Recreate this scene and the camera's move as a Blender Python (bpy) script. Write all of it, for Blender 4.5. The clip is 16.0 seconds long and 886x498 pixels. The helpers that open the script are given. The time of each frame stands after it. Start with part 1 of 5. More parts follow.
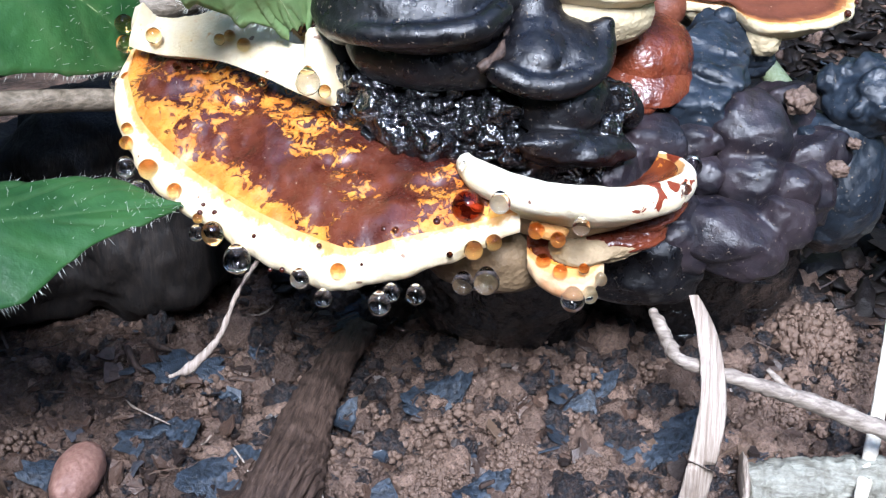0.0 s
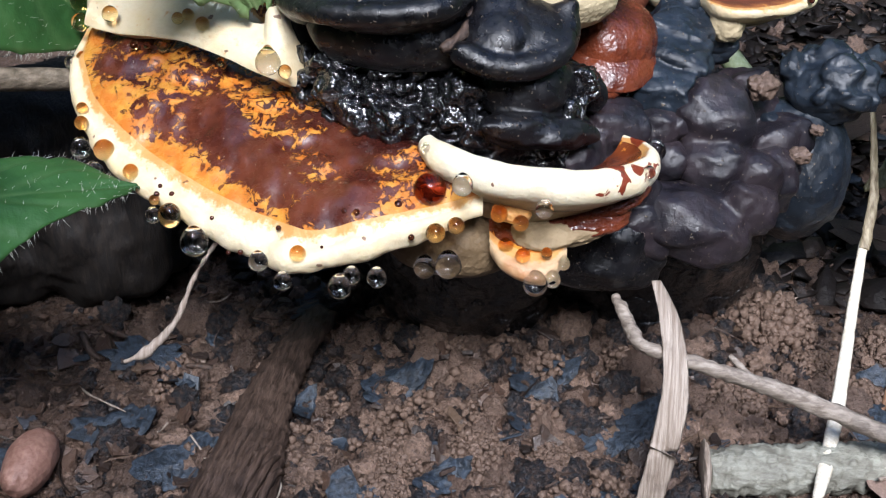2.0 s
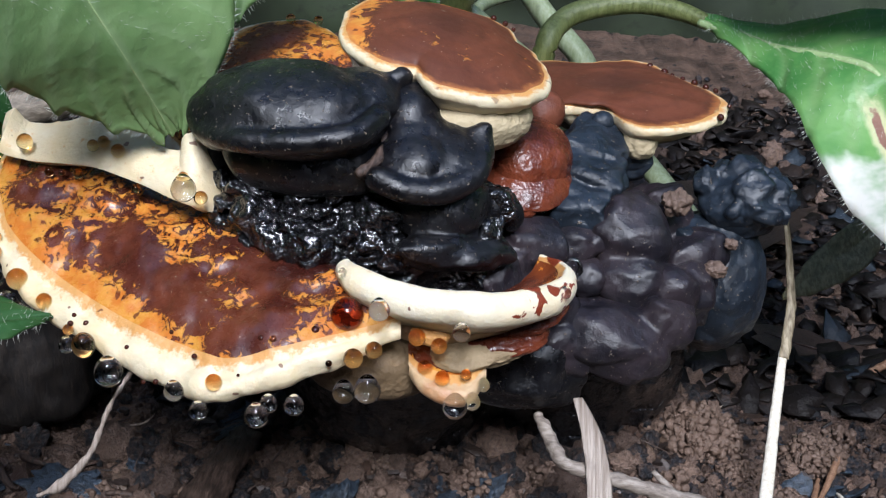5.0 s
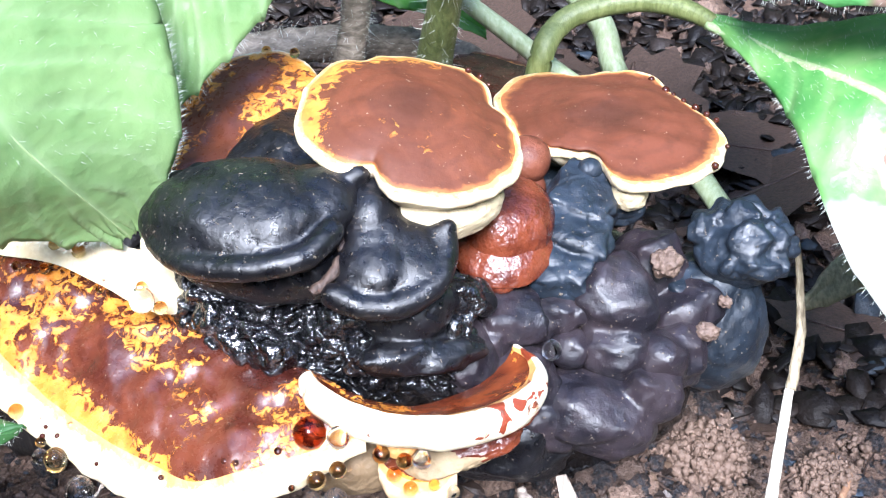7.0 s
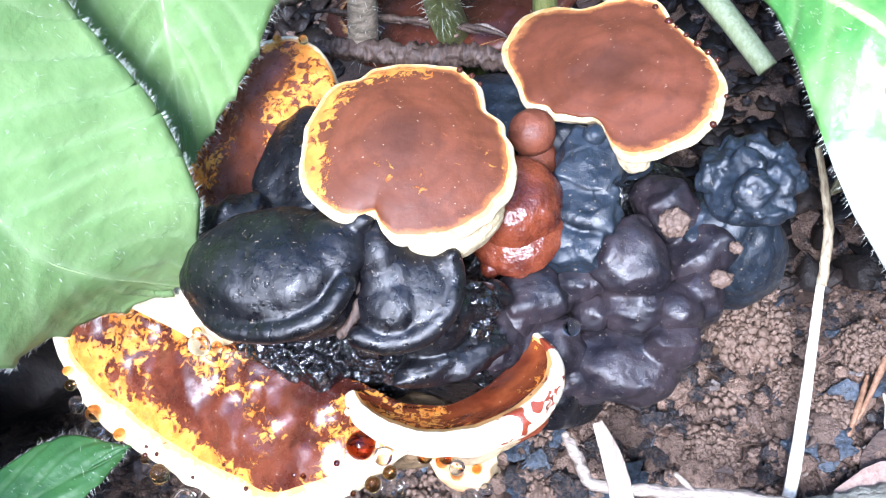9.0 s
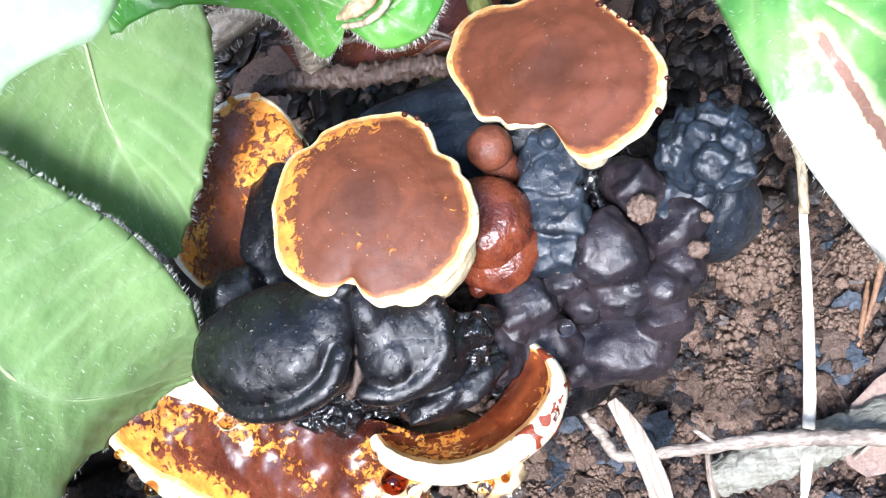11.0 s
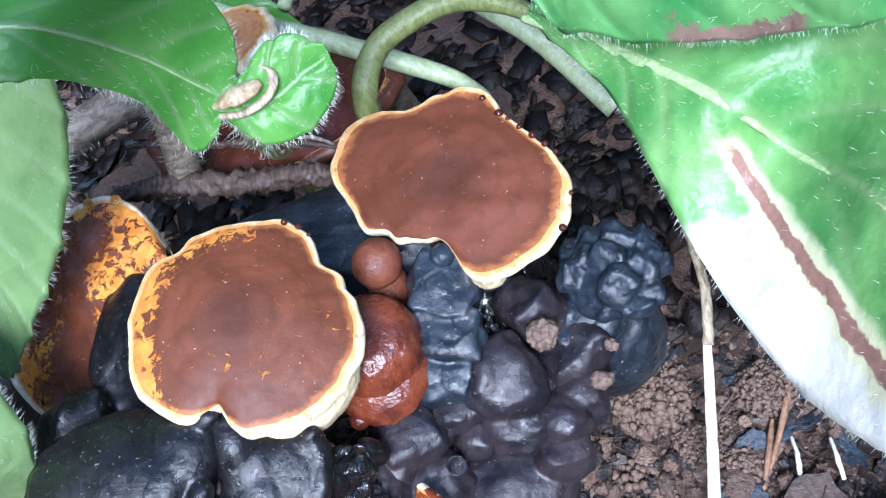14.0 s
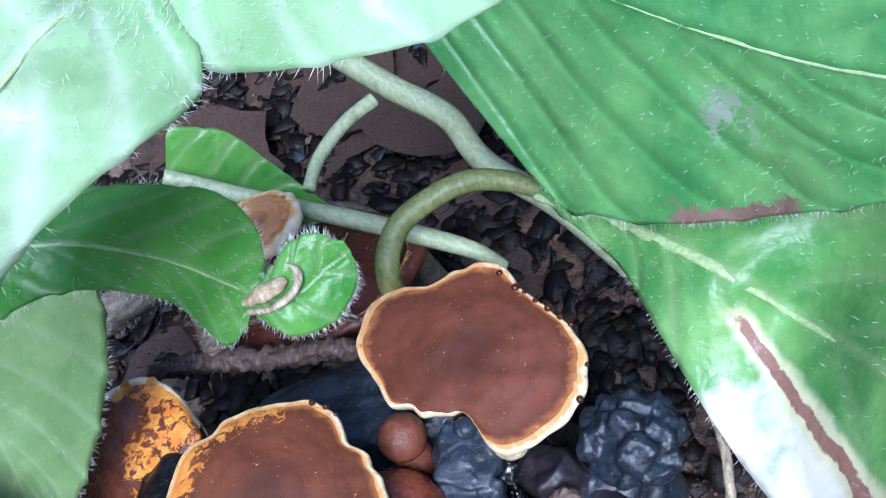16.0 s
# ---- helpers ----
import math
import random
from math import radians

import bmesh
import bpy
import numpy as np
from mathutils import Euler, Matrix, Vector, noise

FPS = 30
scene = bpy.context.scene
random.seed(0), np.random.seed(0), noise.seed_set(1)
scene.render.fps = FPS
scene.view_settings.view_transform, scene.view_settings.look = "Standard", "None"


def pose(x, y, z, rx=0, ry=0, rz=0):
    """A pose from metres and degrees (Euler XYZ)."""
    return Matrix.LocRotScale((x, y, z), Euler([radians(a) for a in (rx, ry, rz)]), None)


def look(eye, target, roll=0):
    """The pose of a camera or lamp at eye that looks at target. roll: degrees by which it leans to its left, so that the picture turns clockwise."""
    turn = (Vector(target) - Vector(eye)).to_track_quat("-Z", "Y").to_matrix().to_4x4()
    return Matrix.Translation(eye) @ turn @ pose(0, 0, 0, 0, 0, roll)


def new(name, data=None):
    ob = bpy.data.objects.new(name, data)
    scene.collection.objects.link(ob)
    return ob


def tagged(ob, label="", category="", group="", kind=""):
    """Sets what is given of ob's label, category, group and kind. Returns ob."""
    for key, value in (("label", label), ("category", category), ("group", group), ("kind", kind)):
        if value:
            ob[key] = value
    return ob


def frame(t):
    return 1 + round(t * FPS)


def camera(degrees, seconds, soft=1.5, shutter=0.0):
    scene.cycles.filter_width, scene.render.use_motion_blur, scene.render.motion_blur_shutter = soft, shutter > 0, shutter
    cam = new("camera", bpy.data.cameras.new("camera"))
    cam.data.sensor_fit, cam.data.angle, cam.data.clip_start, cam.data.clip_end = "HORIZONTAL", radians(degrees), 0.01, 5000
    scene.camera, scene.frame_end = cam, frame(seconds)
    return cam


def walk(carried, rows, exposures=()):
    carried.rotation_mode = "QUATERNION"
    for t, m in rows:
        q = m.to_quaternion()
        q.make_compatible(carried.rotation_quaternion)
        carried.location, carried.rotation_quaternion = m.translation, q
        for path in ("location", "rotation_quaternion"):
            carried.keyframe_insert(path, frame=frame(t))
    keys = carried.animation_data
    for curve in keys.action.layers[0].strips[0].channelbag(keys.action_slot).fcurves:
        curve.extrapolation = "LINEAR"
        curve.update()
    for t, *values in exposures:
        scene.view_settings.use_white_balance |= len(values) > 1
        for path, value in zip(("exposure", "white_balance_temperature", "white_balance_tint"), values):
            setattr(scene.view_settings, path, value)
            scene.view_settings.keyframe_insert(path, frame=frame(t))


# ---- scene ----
cam = camera(40.00, 16.0, soft=1.2)
PATH = [
    (0, (-0.0051, -0.1996, 0.1366), (-0.0183, -0.1130, 0.0885), -0.2),
    (0.5, (-0.0062, -0.1993, 0.1350), (-0.0189, -0.1126, 0.0867), 0.1),
    (1, (-0.0061, -0.1990, 0.1348), (-0.0180, -0.1120, 0.0870), 0.4),
    (1.5, (-0.0059, -0.1992, 0.1344), (-0.0172, -0.1120, 0.0868), 0.7),
    (2, (-0.0054, -0.1983, 0.1334), (-0.0154, -0.1114, 0.0850), 1.1),
    (2.5, (-0.0044, -0.1963, 0.1312), (-0.0121, -0.1100, 0.0813), 2.1),
    (3, (-0.0036, -0.1942, 0.1289), (-0.0075, -0.1072, 0.0797), 3.5),
    (3.5, (-0.0025, -0.1926, 0.1274), (-0.0032, -0.1048, 0.0794), 4.5),
    (4, (-0.0029, -0.1936, 0.1294), (-0.0035, -0.1039, 0.0852), 4.1),
    (4.5, (-0.0029, -0.1957, 0.1329), (-0.0057, -0.1050, 0.0909), 2.7),
    (4.7, (-0.0028, -0.1971, 0.1346), (-0.0069, -0.1061, 0.0935), 2.1),
    (6.8, (0.0165, -0.1630, 0.1739), (0.0048, -0.0796, 0.1201), -2.9),
    (7, (0.0180, -0.1599, 0.1808), (0.0052, -0.0783, 0.1244), -3.3),
    (7.5, (0.0236, -0.1482, 0.2017), (0.0097, -0.0676, 0.1441), -5.4),
    (8, (0.0289, -0.1439, 0.2197), (0.0077, -0.0709, 0.1548), -9.5),
    (8.5, (0.0452, -0.1293, 0.2317), (0.0204, -0.0648, 0.1595), -16.7),
    (9, (0.0487, -0.1228, 0.2375), (0.0227, -0.0628, 0.1618), -21.5),
    (9.2, (0.0502, -0.1222, 0.2401), (0.0226, -0.0647, 0.1631), -23.5),
    (11.3, (0.0784, -0.0909, 0.2641), (0.0442, -0.0422, 0.1838), -45.5),
    (11.5, (0.0830, -0.0891, 0.2668), (0.0472, -0.0389, 0.1880), -46.8),
    (12, (0.0973, -0.0802, 0.2789), (0.0550, -0.0315, 0.2025), -54.5),
    (12.5, (0.0885, -0.0679, 0.2620), (0.0614, -0.0172, 0.1802), -44.8),
    (13, (0.0715, -0.0732, 0.2502), (0.0472, -0.0199, 0.1691), -37.3),
    (13.5, (0.0628, -0.0786, 0.2413), (0.0434, -0.0228, 0.1607), -30.5),
    (14, (0.0614, -0.0839, 0.2414), (0.0416, -0.0267, 0.1618), -29.2),
    (14.5, (0.0622, -0.0822, 0.2413), (0.0433, -0.0247, 0.1617), -28.9),
    (15, (0.0624, -0.0805, 0.2430), (0.0445, -0.0217, 0.1640), -28.5),
    (15.5, (0.0644, -0.0813, 0.2463), (0.0470, -0.0183, 0.1706), -27.9),
    (16, (0.0682, -0.0832, 0.2533), (0.0485, -0.0174, 0.1805), -29.2),
]
walk(cam, [(t, look(eye, target, roll)) for t, eye, target, roll in PATH], exposures=[(0, 2.05, 5450, 12), (0.4, 1.82, 5650, 12), (1.2, 1.48, 5800, 13), (2.0, 1.4, 5850, 12), (2.6, 1.5, 5800, 11), (3.1, 1.4, 5850, 10), (3.5, 1.03, 5950, 12), (4.0, 0.88, 5900, 11), (4.7, 0.95, 5750, 11), (6.8, 2.65, 5550, 13), (7.5, 2.6, 5550, 14), (8.0, 2.6, 5450, 16), (9, 2.6, 5350, 15), (11.5, 2.15, 5850, 10), (12, 1.45, 5500, 6), (12.5, 1.35, 5350, 7), (13, 1.65, 5250, 11), (14, 2.0, 5150, 13), (15, 2.05, 5150, 13), (15.5, 2.02, 5100, 12), (16, 1.55, 5050, 16)])

# ---- the light of a shaded, overcast garden ----
world = bpy.data.worlds.new("sky")
scene.world = world
world.use_nodes = True
wn = world.node_tree
sky = wn.nodes.new("ShaderNodeTexSky")
sky.sky_type = "NISHITA"
sky.sun_disc = False
sky.sun_elevation, sky.sun_rotation = radians(48), radians(172)
wn.links.new(sky.outputs[0], wn.nodes["Background"].inputs[0])
wn.nodes["Background"].inputs[1].default_value = 0.125
sun = new("sun", bpy.data.lights.new("sun", "SUN"))
sun.data.energy, sun.data.angle, sun.data.color = 2.1, radians(20), (1.0, 0.97, 0.93)
sun.matrix_world = look((0.10, -0.68, 0.76), (0, 0, 0))

MM = 0.001


# ---- materials ----
class Mat:
    """A node material with short ways to add nodes; textures are in millimetres of the object's own space."""

    def __init__(self, name, rough=0.6, **inputs):
        self.m = bpy.data.materials.new(name)
        self.m.use_nodes = True
        self.t = self.m.node_tree
        self.b = self.t.nodes["Principled BSDF"]
        self.b.inputs["Roughness"].default_value = rough
        for k, v in inputs.items():
            self.b.inputs[k.replace("_", " ")].default_value = v
        co = self.t.nodes.new("ShaderNodeTexCoord")
        mp = self.t.nodes.new("ShaderNodeMapping")
        mp.inputs["Scale"].default_value = (1000, 1000, 1000)
        self.t.links.new(co.outputs["Object"], mp.inputs["Vector"])
        self.co = mp.outputs["Vector"]

    def put(self, value, socket):
        if hasattr(value, "links"):
            self.t.links.new(value, socket)
        else:
            socket.default_value = value

    def noise(self, scale, detail=4, rough=0.6, dist=0.0, stretch=None):
        n = self.t.nodes.new("ShaderNodeTexNoise")
        n.inputs["Scale"].default_value, n.inputs["Detail"].default_value = scale, detail
        n.inputs["Roughness"].default_value, n.inputs["Distortion"].default_value = rough, dist
        if stretch:
            mp = self.t.nodes.new("ShaderNodeMapping")
            mp.inputs["Scale"].default_value = stretch
            self.t.links.new(self.co, mp.inputs["Vector"])
            self.t.links.new(mp.outputs["Vector"], n.inputs["Vector"])
        else:
            self.t.links.new(self.co, n.inputs["Vector"])
        return n.outputs["Fac"]

    def cells(self, scale, feature="F1"):
        n = self.t.nodes.new("ShaderNodeTexVoronoi")
        n.feature = feature
        n.inputs["Scale"].default_value = scale
        wob = self.t.nodes.new("ShaderNodeTexNoise")
        wob.inputs["Scale"].default_value, wob.inputs["Detail"].default_value = scale * 1.3, 3
        self.t.links.new(self.co, wob.inputs["Vector"])
        add = self.t.nodes.new("ShaderNodeVectorMath")
        add.operation = "MULTIPLY_ADD"
        self.t.links.new(wob.outputs["Color"], add.inputs[0])
        add.inputs[1].default_value = (1.0 / scale,) * 3
        self.t.links.new(self.co, add.inputs[2])
        self.t.links.new(add.outputs[0], n.inputs["Vector"])
        return n.outputs["Distance"]

    def attr(self, name):
        n = self.t.nodes.new("ShaderNodeAttribute")
        n.attribute_name = name
        return n.outputs["Fac"]

    def random(self):
        return self.t.nodes.new("ShaderNodeObjectInfo").outputs["Random"]

    def island(self):
        return self.t.nodes.new("ShaderNodeNewGeometry").outputs["Random Per Island"]

    def ramp(self, fac, lo, hi):
        n = self.t.nodes.new("ShaderNodeMapRange")
        n.interpolation_type = "SMOOTHSTEP"
        self.put(fac, n.inputs["Value"])
        n.inputs["From Min"].default_value, n.inputs["From Max"].default_value = lo, hi
        return n.outputs["Result"]

    def math(self, op, a, b=0.0):
        n = self.t.nodes.new("ShaderNodeMath")
        n.operation = op
        self.put(a, n.inputs[0]), self.put(b, n.inputs[1])
        return n.outputs[0]

    def mix(self, fac, a, b):
        n = self.t.nodes.new("ShaderNodeMix")
        n.data_type = "RGBA"
        self.put(fac, n.inputs["Factor"])
        for v, s in ((a, n.inputs["A"]), (b, n.inputs["B"])):
            self.put((*v, 1.0) if isinstance(v, tuple) else v, s)
        return n.outputs["Result"]

    def colour(self, c):
        self.put((*c, 1.0) if isinstance(c, tuple) else c, self.b.inputs["Base Color"])
        return self

    def gloss(self, r):
        self.put(r, self.b.inputs["Roughness"])
        return self

    def bump(self, *pairs):
        """Pairs of a height and its relief in millimetres."""
        last = None
        for h, mm in pairs:
            n = self.t.nodes.new("ShaderNodeBump")
            n.inputs["Distance"].default_value = mm * MM
            self.put(h, n.inputs["Height"])
            if last:
                self.t.links.new(last, n.inputs["Normal"])
            last = n.outputs["Normal"]
        self.t.links.new(last, self.b.inputs["Normal"])
        return self


def black_crust(name, tint, tint2, rough=0.3, dust=0.5, cracks=0.0):
    m = Mat(name, Specular_IOR_Level=0.5)
    big, fine = m.noise(0.12, 3), m.noise(1.3, 6, 0.65)
    c = m.mix(m.ramp(big, 0.35, 0.65), tint, tint2)
    c = m.mix(m.math("MULTIPLY", m.ramp(m.noise(0.5, 5, 0.7), 0.56, 0.8), dust), c, (0.055, 0.042, 0.034))
    speck = m.ramp(m.noise(1.3, 2), 0.675, 0.70)
    c = m.mix(m.math("MULTIPLY", speck, 0.7), c, (0.24, 0.19, 0.14))
    m.colour(c)
    m.gloss(m.math("ADD", m.math("MULTIPLY", m.ramp(m.noise(0.4, 4), 0.3, 0.7), 0.26), rough))
    relief = [(m.noise(0.2, 2), 0.45), (m.noise(0.55, 4, 0.55), 0.12), (fine, 0.12), (m.noise(3.2, 3), 0.05), (m.ramp(m.noise(1.3, 2), 0.66, 0.72), 0.10)]
    if cracks:
        relief.insert(1, (m.ramp(m.cells(0.09, "DISTANCE_TO_EDGE"), 0.0, 0.12), cracks))
    m.bump(*relief)
    return m.m


M_BLACK = black_crust("black_crust", (0.003, 0.003, 0.004), (0.006, 0.006, 0.008), 0.23, 0.8)
M_PURPLE = black_crust("purple_black_crust", (0.009, 0.008, 0.012), (0.030, 0.022, 0.026), 0.29, 0.9)
M_BLUE = black_crust("blue_black_crust", (0.008, 0.012, 0.018), (0.018, 0.026, 0.038), 0.28, 0.5, 0.14)


def char_wood():
    m = Mat("wet_charred_wood", Specular_IOR_Level=0.9, Coat_Weight=0.5, Coat_Roughness=0.08)
    crack = m.ramp(m.cells(0.16, "DISTANCE_TO_EDGE"), 0.0, 0.14)
    grit = m.ramp(m.noise(0.8, 5, 0.7), 0.45, 0.65)
    m.colour(m.mix(m.math("MULTIPLY", grit, 0.5), (0.004, 0.004, 0.005), (0.022, 0.023, 0.026)))
    m.gloss(m.math("ADD", m.math("MULTIPLY", m.noise(0.5, 4), 0.30), 0.02))
    m.bump((crack, 0.6), (m.noise(0.4, 4, 0.6), 0.7), (m.cells(1.1), 0.18))
    return m.m


M_CHAR = char_wood()


def cap_skin(name, brown, brown2, patch_from, patch_to, gloss, patchy, thr, side=0.0, lean=0.0, relief=0.5, ring=False, weights=(0.5, 0.38)):
    """A cap's crust: brown in the middle, broken orange and yellow towards the margin. side: how far the gold of the margin
    keeps to -x; lean: how far the mottling in the middle does; thr: how rare it is."""
    m = Mat(name, Specular_IOR_Level=0.45)
    u, sd = m.attr("u"), m.attr("side")
    base = m.mix(m.ramp(m.noise(0.09, 4, 0.6, 0.6), 0.35, 0.65), brown, brown2)
    base = m.mix(m.math("MULTIPLY", m.ramp(m.noise(1.3, 5, 0.7), 0.55, 0.8), 0.3), base, (0.24, 0.08, 0.03))
    base = m.mix(m.math("MULTIPLY", m.ramp(m.noise(0.25, 4, 0.6), 0.52, 0.75), 0.5), base, tuple(v * 0.55 for v in brown))
    old = m.math("MULTIPLY", m.ramp(m.math("ADD", u, m.math("MULTIPLY", m.math("SUBTRACT", m.noise(0.12, 4), 0.5), 0.5)), 0.5, 0.1), 0.6)
    base = m.mix(old, base, tuple(v * k for v, k in zip(brown, (0.5, 0.62, 0.9))))
    if ring:
        zone = m.math("SINE", m.math("ADD", m.math("MULTIPLY", u, 34.0), m.math("MULTIPLY", m.noise(0.12, 3), 5.0)))
        base = m.mix(m.math("MULTIPLY", m.ramp(zone, 0.2, 1.0), 0.22), base, tuple(v * 0.62 for v in brown))
    dust = m.ramp(m.noise(1.1, 2), 0.715, 0.74)
    base = m.mix(m.math("MULTIPLY", dust, 0.6), base, (0.55, 0.42, 0.30))
    fine, large = m.ramp(m.noise(0.45, 7, 0.72, 0.9), 0.34, 0.66), m.ramp(m.noise(0.065, 3, 0.5, 0.4), 0.36, 0.64)
    net = m.math("ADD", m.math("MULTIPLY", fine, weights[0]), m.math("MULTIPLY", large, weights[1]))
    edge = m.math("MULTIPLY", m.ramp(u, patch_from, patch_to), patchy)
    if side:
        edge = m.math("MULTIPLY", edge, m.math("ADD", m.math("MULTIPLY", sd, side), 1.0 - side))
    if lean:
        net = m.math("ADD", net, m.math("MULTIPLY", m.math("SUBTRACT", sd, 0.4), lean))
    patch = m.ramp(m.math("ADD", net, edge), thr - 0.03, thr + 0.03)
    gold = m.mix(m.ramp(m.noise(0.3, 3), 0.35, 0.7), (0.54, 0.165, 0.022), (0.62, 0.29, 0.045))
    c = m.mix(patch, base, gold)
    dark = m.ramp(m.cells(0.34), 0.20, 0.14)
    c = m.mix(m.math("MULTIPLY", m.math("MULTIPLY", dark, patch), 0.85), c, (0.10, 0.02, 0.01))
    cream = m.ramp(m.math("ADD", u, m.math("MULTIPLY", m.math("SUBTRACT", m.noise(0.6, 4), 0.5), 0.10)), 0.955, 0.99)
    if ring:
        um = m.math("ADD", u, m.math("MULTIPLY", m.math("SUBTRACT", m.noise(0.35, 5, 0.65), 0.5), 0.16))
        c = m.mix(m.math("MULTIPLY", m.ramp(um, 0.91, 0.96), 0.6), c, (0.42, 0.15, 0.04))
        cream = m.math("MULTIPLY", m.ramp(um, 0.965, 1.0), 0.6)
    if patchy > 0.11:
        c = m.mix(cream, c, (0.72, 0.50, 0.22))
    m.colour(c)
    m.gloss(m.math("ADD", m.math("MULTIPLY", m.noise(0.7, 4), 0.35), gloss))
    m.bump((m.noise(0.14, 2), relief), (m.noise(0.45, 3), relief * 0.2), (m.math("MULTIPLY", patch, 1.0), 0.08), (m.noise(1.4, 6, 0.7), 0.06))
    return m.m


M_WETCAP = cap_skin("varnished_brown_crust", (0.055, 0.011, 0.006), (0.13, 0.034, 0.016), 0.70, 0.92, 0.10, 0.30, 0.61, 0.0, 0.24, 0.45, weights=(0.48, 0.42))
WET = M_WETCAP.node_tree.nodes["Principled BSDF"].inputs
WET["Coat Weight"].default_value, WET["Coat Roughness"].default_value = 0.40, 0.16
M_DRYCAP = cap_skin("dusty_brown_crust", (0.105, 0.028, 0.010), (0.145, 0.041, 0.016), 0.56, 0.97, 0.42, 0.66, 0.87, 0.85, relief=0.25, ring=True)
M_PLAINCAP = cap_skin("plain_brown_crust", (0.100, 0.027, 0.010), (0.142, 0.040, 0.017), 0.85, 1.0, 0.42, 0.16, 0.95, relief=0.2, ring=True)
M_TANCAP = cap_skin("tan_crust", (0.42, 0.17, 0.06), (0.55, 0.26, 0.11), 0.6, 1.0, 0.35, 0.3, 0.85, relief=0.2, ring=True)
M_MOTTLED = cap_skin("mottled_orange_crust", (0.095, 0.026, 0.011), (0.17, 0.048, 0.020), 0.7, 1.0, 0.12, 0.2, 0.58, weights=(0.44, 0.44))
M_REDCAP = cap_skin("red_brown_crust", (0.11, 0.018, 0.006), (0.20, 0.05, 0.015), 0.2, 1.0, 0.02, 0.22, 0.72)
M_SHELL = cap_skin("red_shell_crust", (0.04, 0.010, 0.006), (0.075, 0.020, 0.010), 0.9, 1.0, 0.05, 0.1, 0.97)


def rim_flesh(name="cream_margin", pale=(0.76, 0.66, 0.46), warm=(0.74, 0.58, 0.32), spots=0.8, stain=False, edge=(0.985, 0.945), rag=0.20):
    m = Mat(name, 0.45, Subsurface_Weight=0.12, Subsurface_Scale=0.0015)
    m.b.inputs["Subsurface Radius"].default_value = (1.0, 0.7, 0.4)
    c = m.mix(m.ramp(m.noise(0.10, 4), 0.3, 0.75), pale, warm)
    c = m.mix(m.math("MULTIPLY", m.ramp(m.noise(0.45, 6, 0.7), 0.55, 0.8), 0.35), c, (0.60, 0.44, 0.22))
    u = m.math("ADD", m.attr("u"), m.math("MULTIPLY", m.math("SUBTRACT", m.noise(0.45, 5, 0.7), 0.5), rag))
    c = m.mix(m.ramp(u, *edge), c, (0.62, 0.32, 0.10))
    if stain:
        sx = m.t.nodes.new("ShaderNodeAttribute")
        sx.attribute_name = "side"
        red = m.math("SUBTRACT", m.noise(0.3, 3, 0.5, 0.6), m.math("MULTIPLY", sx.outputs["Fac"], 0.5))
        c = m.mix(m.ramp(red, 0.565, 0.595), c, (0.20, 0.035, 0.012))
    spot = m.ramp(m.cells(0.20), 0.11, 0.08)
    c = m.mix(m.math("MULTIPLY", spot, spots), c, (0.13, 0.035, 0.015))
    m.colour(c)
    m.bump((m.noise(0.3, 4), 0.5), (m.noise(1.4, 5), 0.12))
    return m.m


M_RIM = rim_flesh()
M_CAPRIM = rim_flesh("cap_margin", (0.74, 0.65, 0.45), (0.66, 0.48, 0.25), 0.5, False, (1.03, 0.98), 0.18)
M_WHITERIM = rim_flesh("white_margin", (0.82, 0.75, 0.60), (0.74, 0.58, 0.36), 0.4, False, (1.0, 0.96), 0.22)
M_STAINRIM = rim_flesh("stained_cream_margin", (0.80, 0.72, 0.54), (0.80, 0.66, 0.42), 0.9, True)
M_AMBERRIM = rim_flesh("amber_margin", (0.60, 0.44, 0.26), (0.42, 0.17, 0.06), 0.9)
M_REDEDGE = rim_flesh("dark_red_margin", (0.12, 0.035, 0.02), (0.07, 0.02, 0.012), 0.3)


def pores(name, dark, pale):
    m = Mat(name, 0.7)
    m.colour(m.mix(m.noise(0.2, 4), dark, pale))
    m.bump((m.cells(0.9), 0.2), (m.noise(0.3, 3), 0.3))
    return m.m


M_PORE = pores("pore_surface", (0.20, 0.135, 0.07), (0.40, 0.31, 0.18))
# Tan-brown pores, darkened further to carry the shade under the large bracket.
M_SHADEPORE = pores("shaded_brown_pores", (0.09, 0.055, 0.026), (0.23, 0.16, 0.085))
M_PALEPORE = pores("pale_pore_surface", (0.42, 0.33, 0.19), (0.62, 0.52, 0.33))


def red_flesh():
    m = Mat("red_brown_knob", Specular_IOR_Level=0.5)
    c = m.mix(m.ramp(m.noise(0.15, 4), 0.35, 0.65), (0.07, 0.014, 0.007), (0.15, 0.036, 0.015))
    c = m.mix(m.ramp(m.noise(0.5, 6, 0.7), 0.66, 0.74), c, (0.34, 0.14, 0.04))
    m.colour(c).gloss(m.math("ADD", m.math("MULTIPLY", m.noise(0.8, 3), 0.36), 0.10))
    m.bump((m.noise(0.28, 3), 0.7), (m.noise(1.2, 4), 0.12))
    return m.m


M_RED = red_flesh()


def bud_skin():
    m = Mat("bud_skin", Specular_IOR_Level=0.4)
    c = m.mix(m.ramp(m.noise(0.2, 4), 0.35, 0.65), (0.10, 0.028, 0.014), (0.17, 0.052, 0.026))
    m.colour(m.mix(m.ramp(m.noise(1.4, 3), 0.66, 0.72), c, (0.30, 0.16, 0.09)))
    m.gloss(m.math("ADD", m.math("MULTIPLY", m.noise(0.8, 3), 0.3), 0.38))
    m.bump((m.noise(0.4, 4), 0.4), (m.noise(1.8, 5), 0.12))
    return m.m


M_BUD = bud_skin()


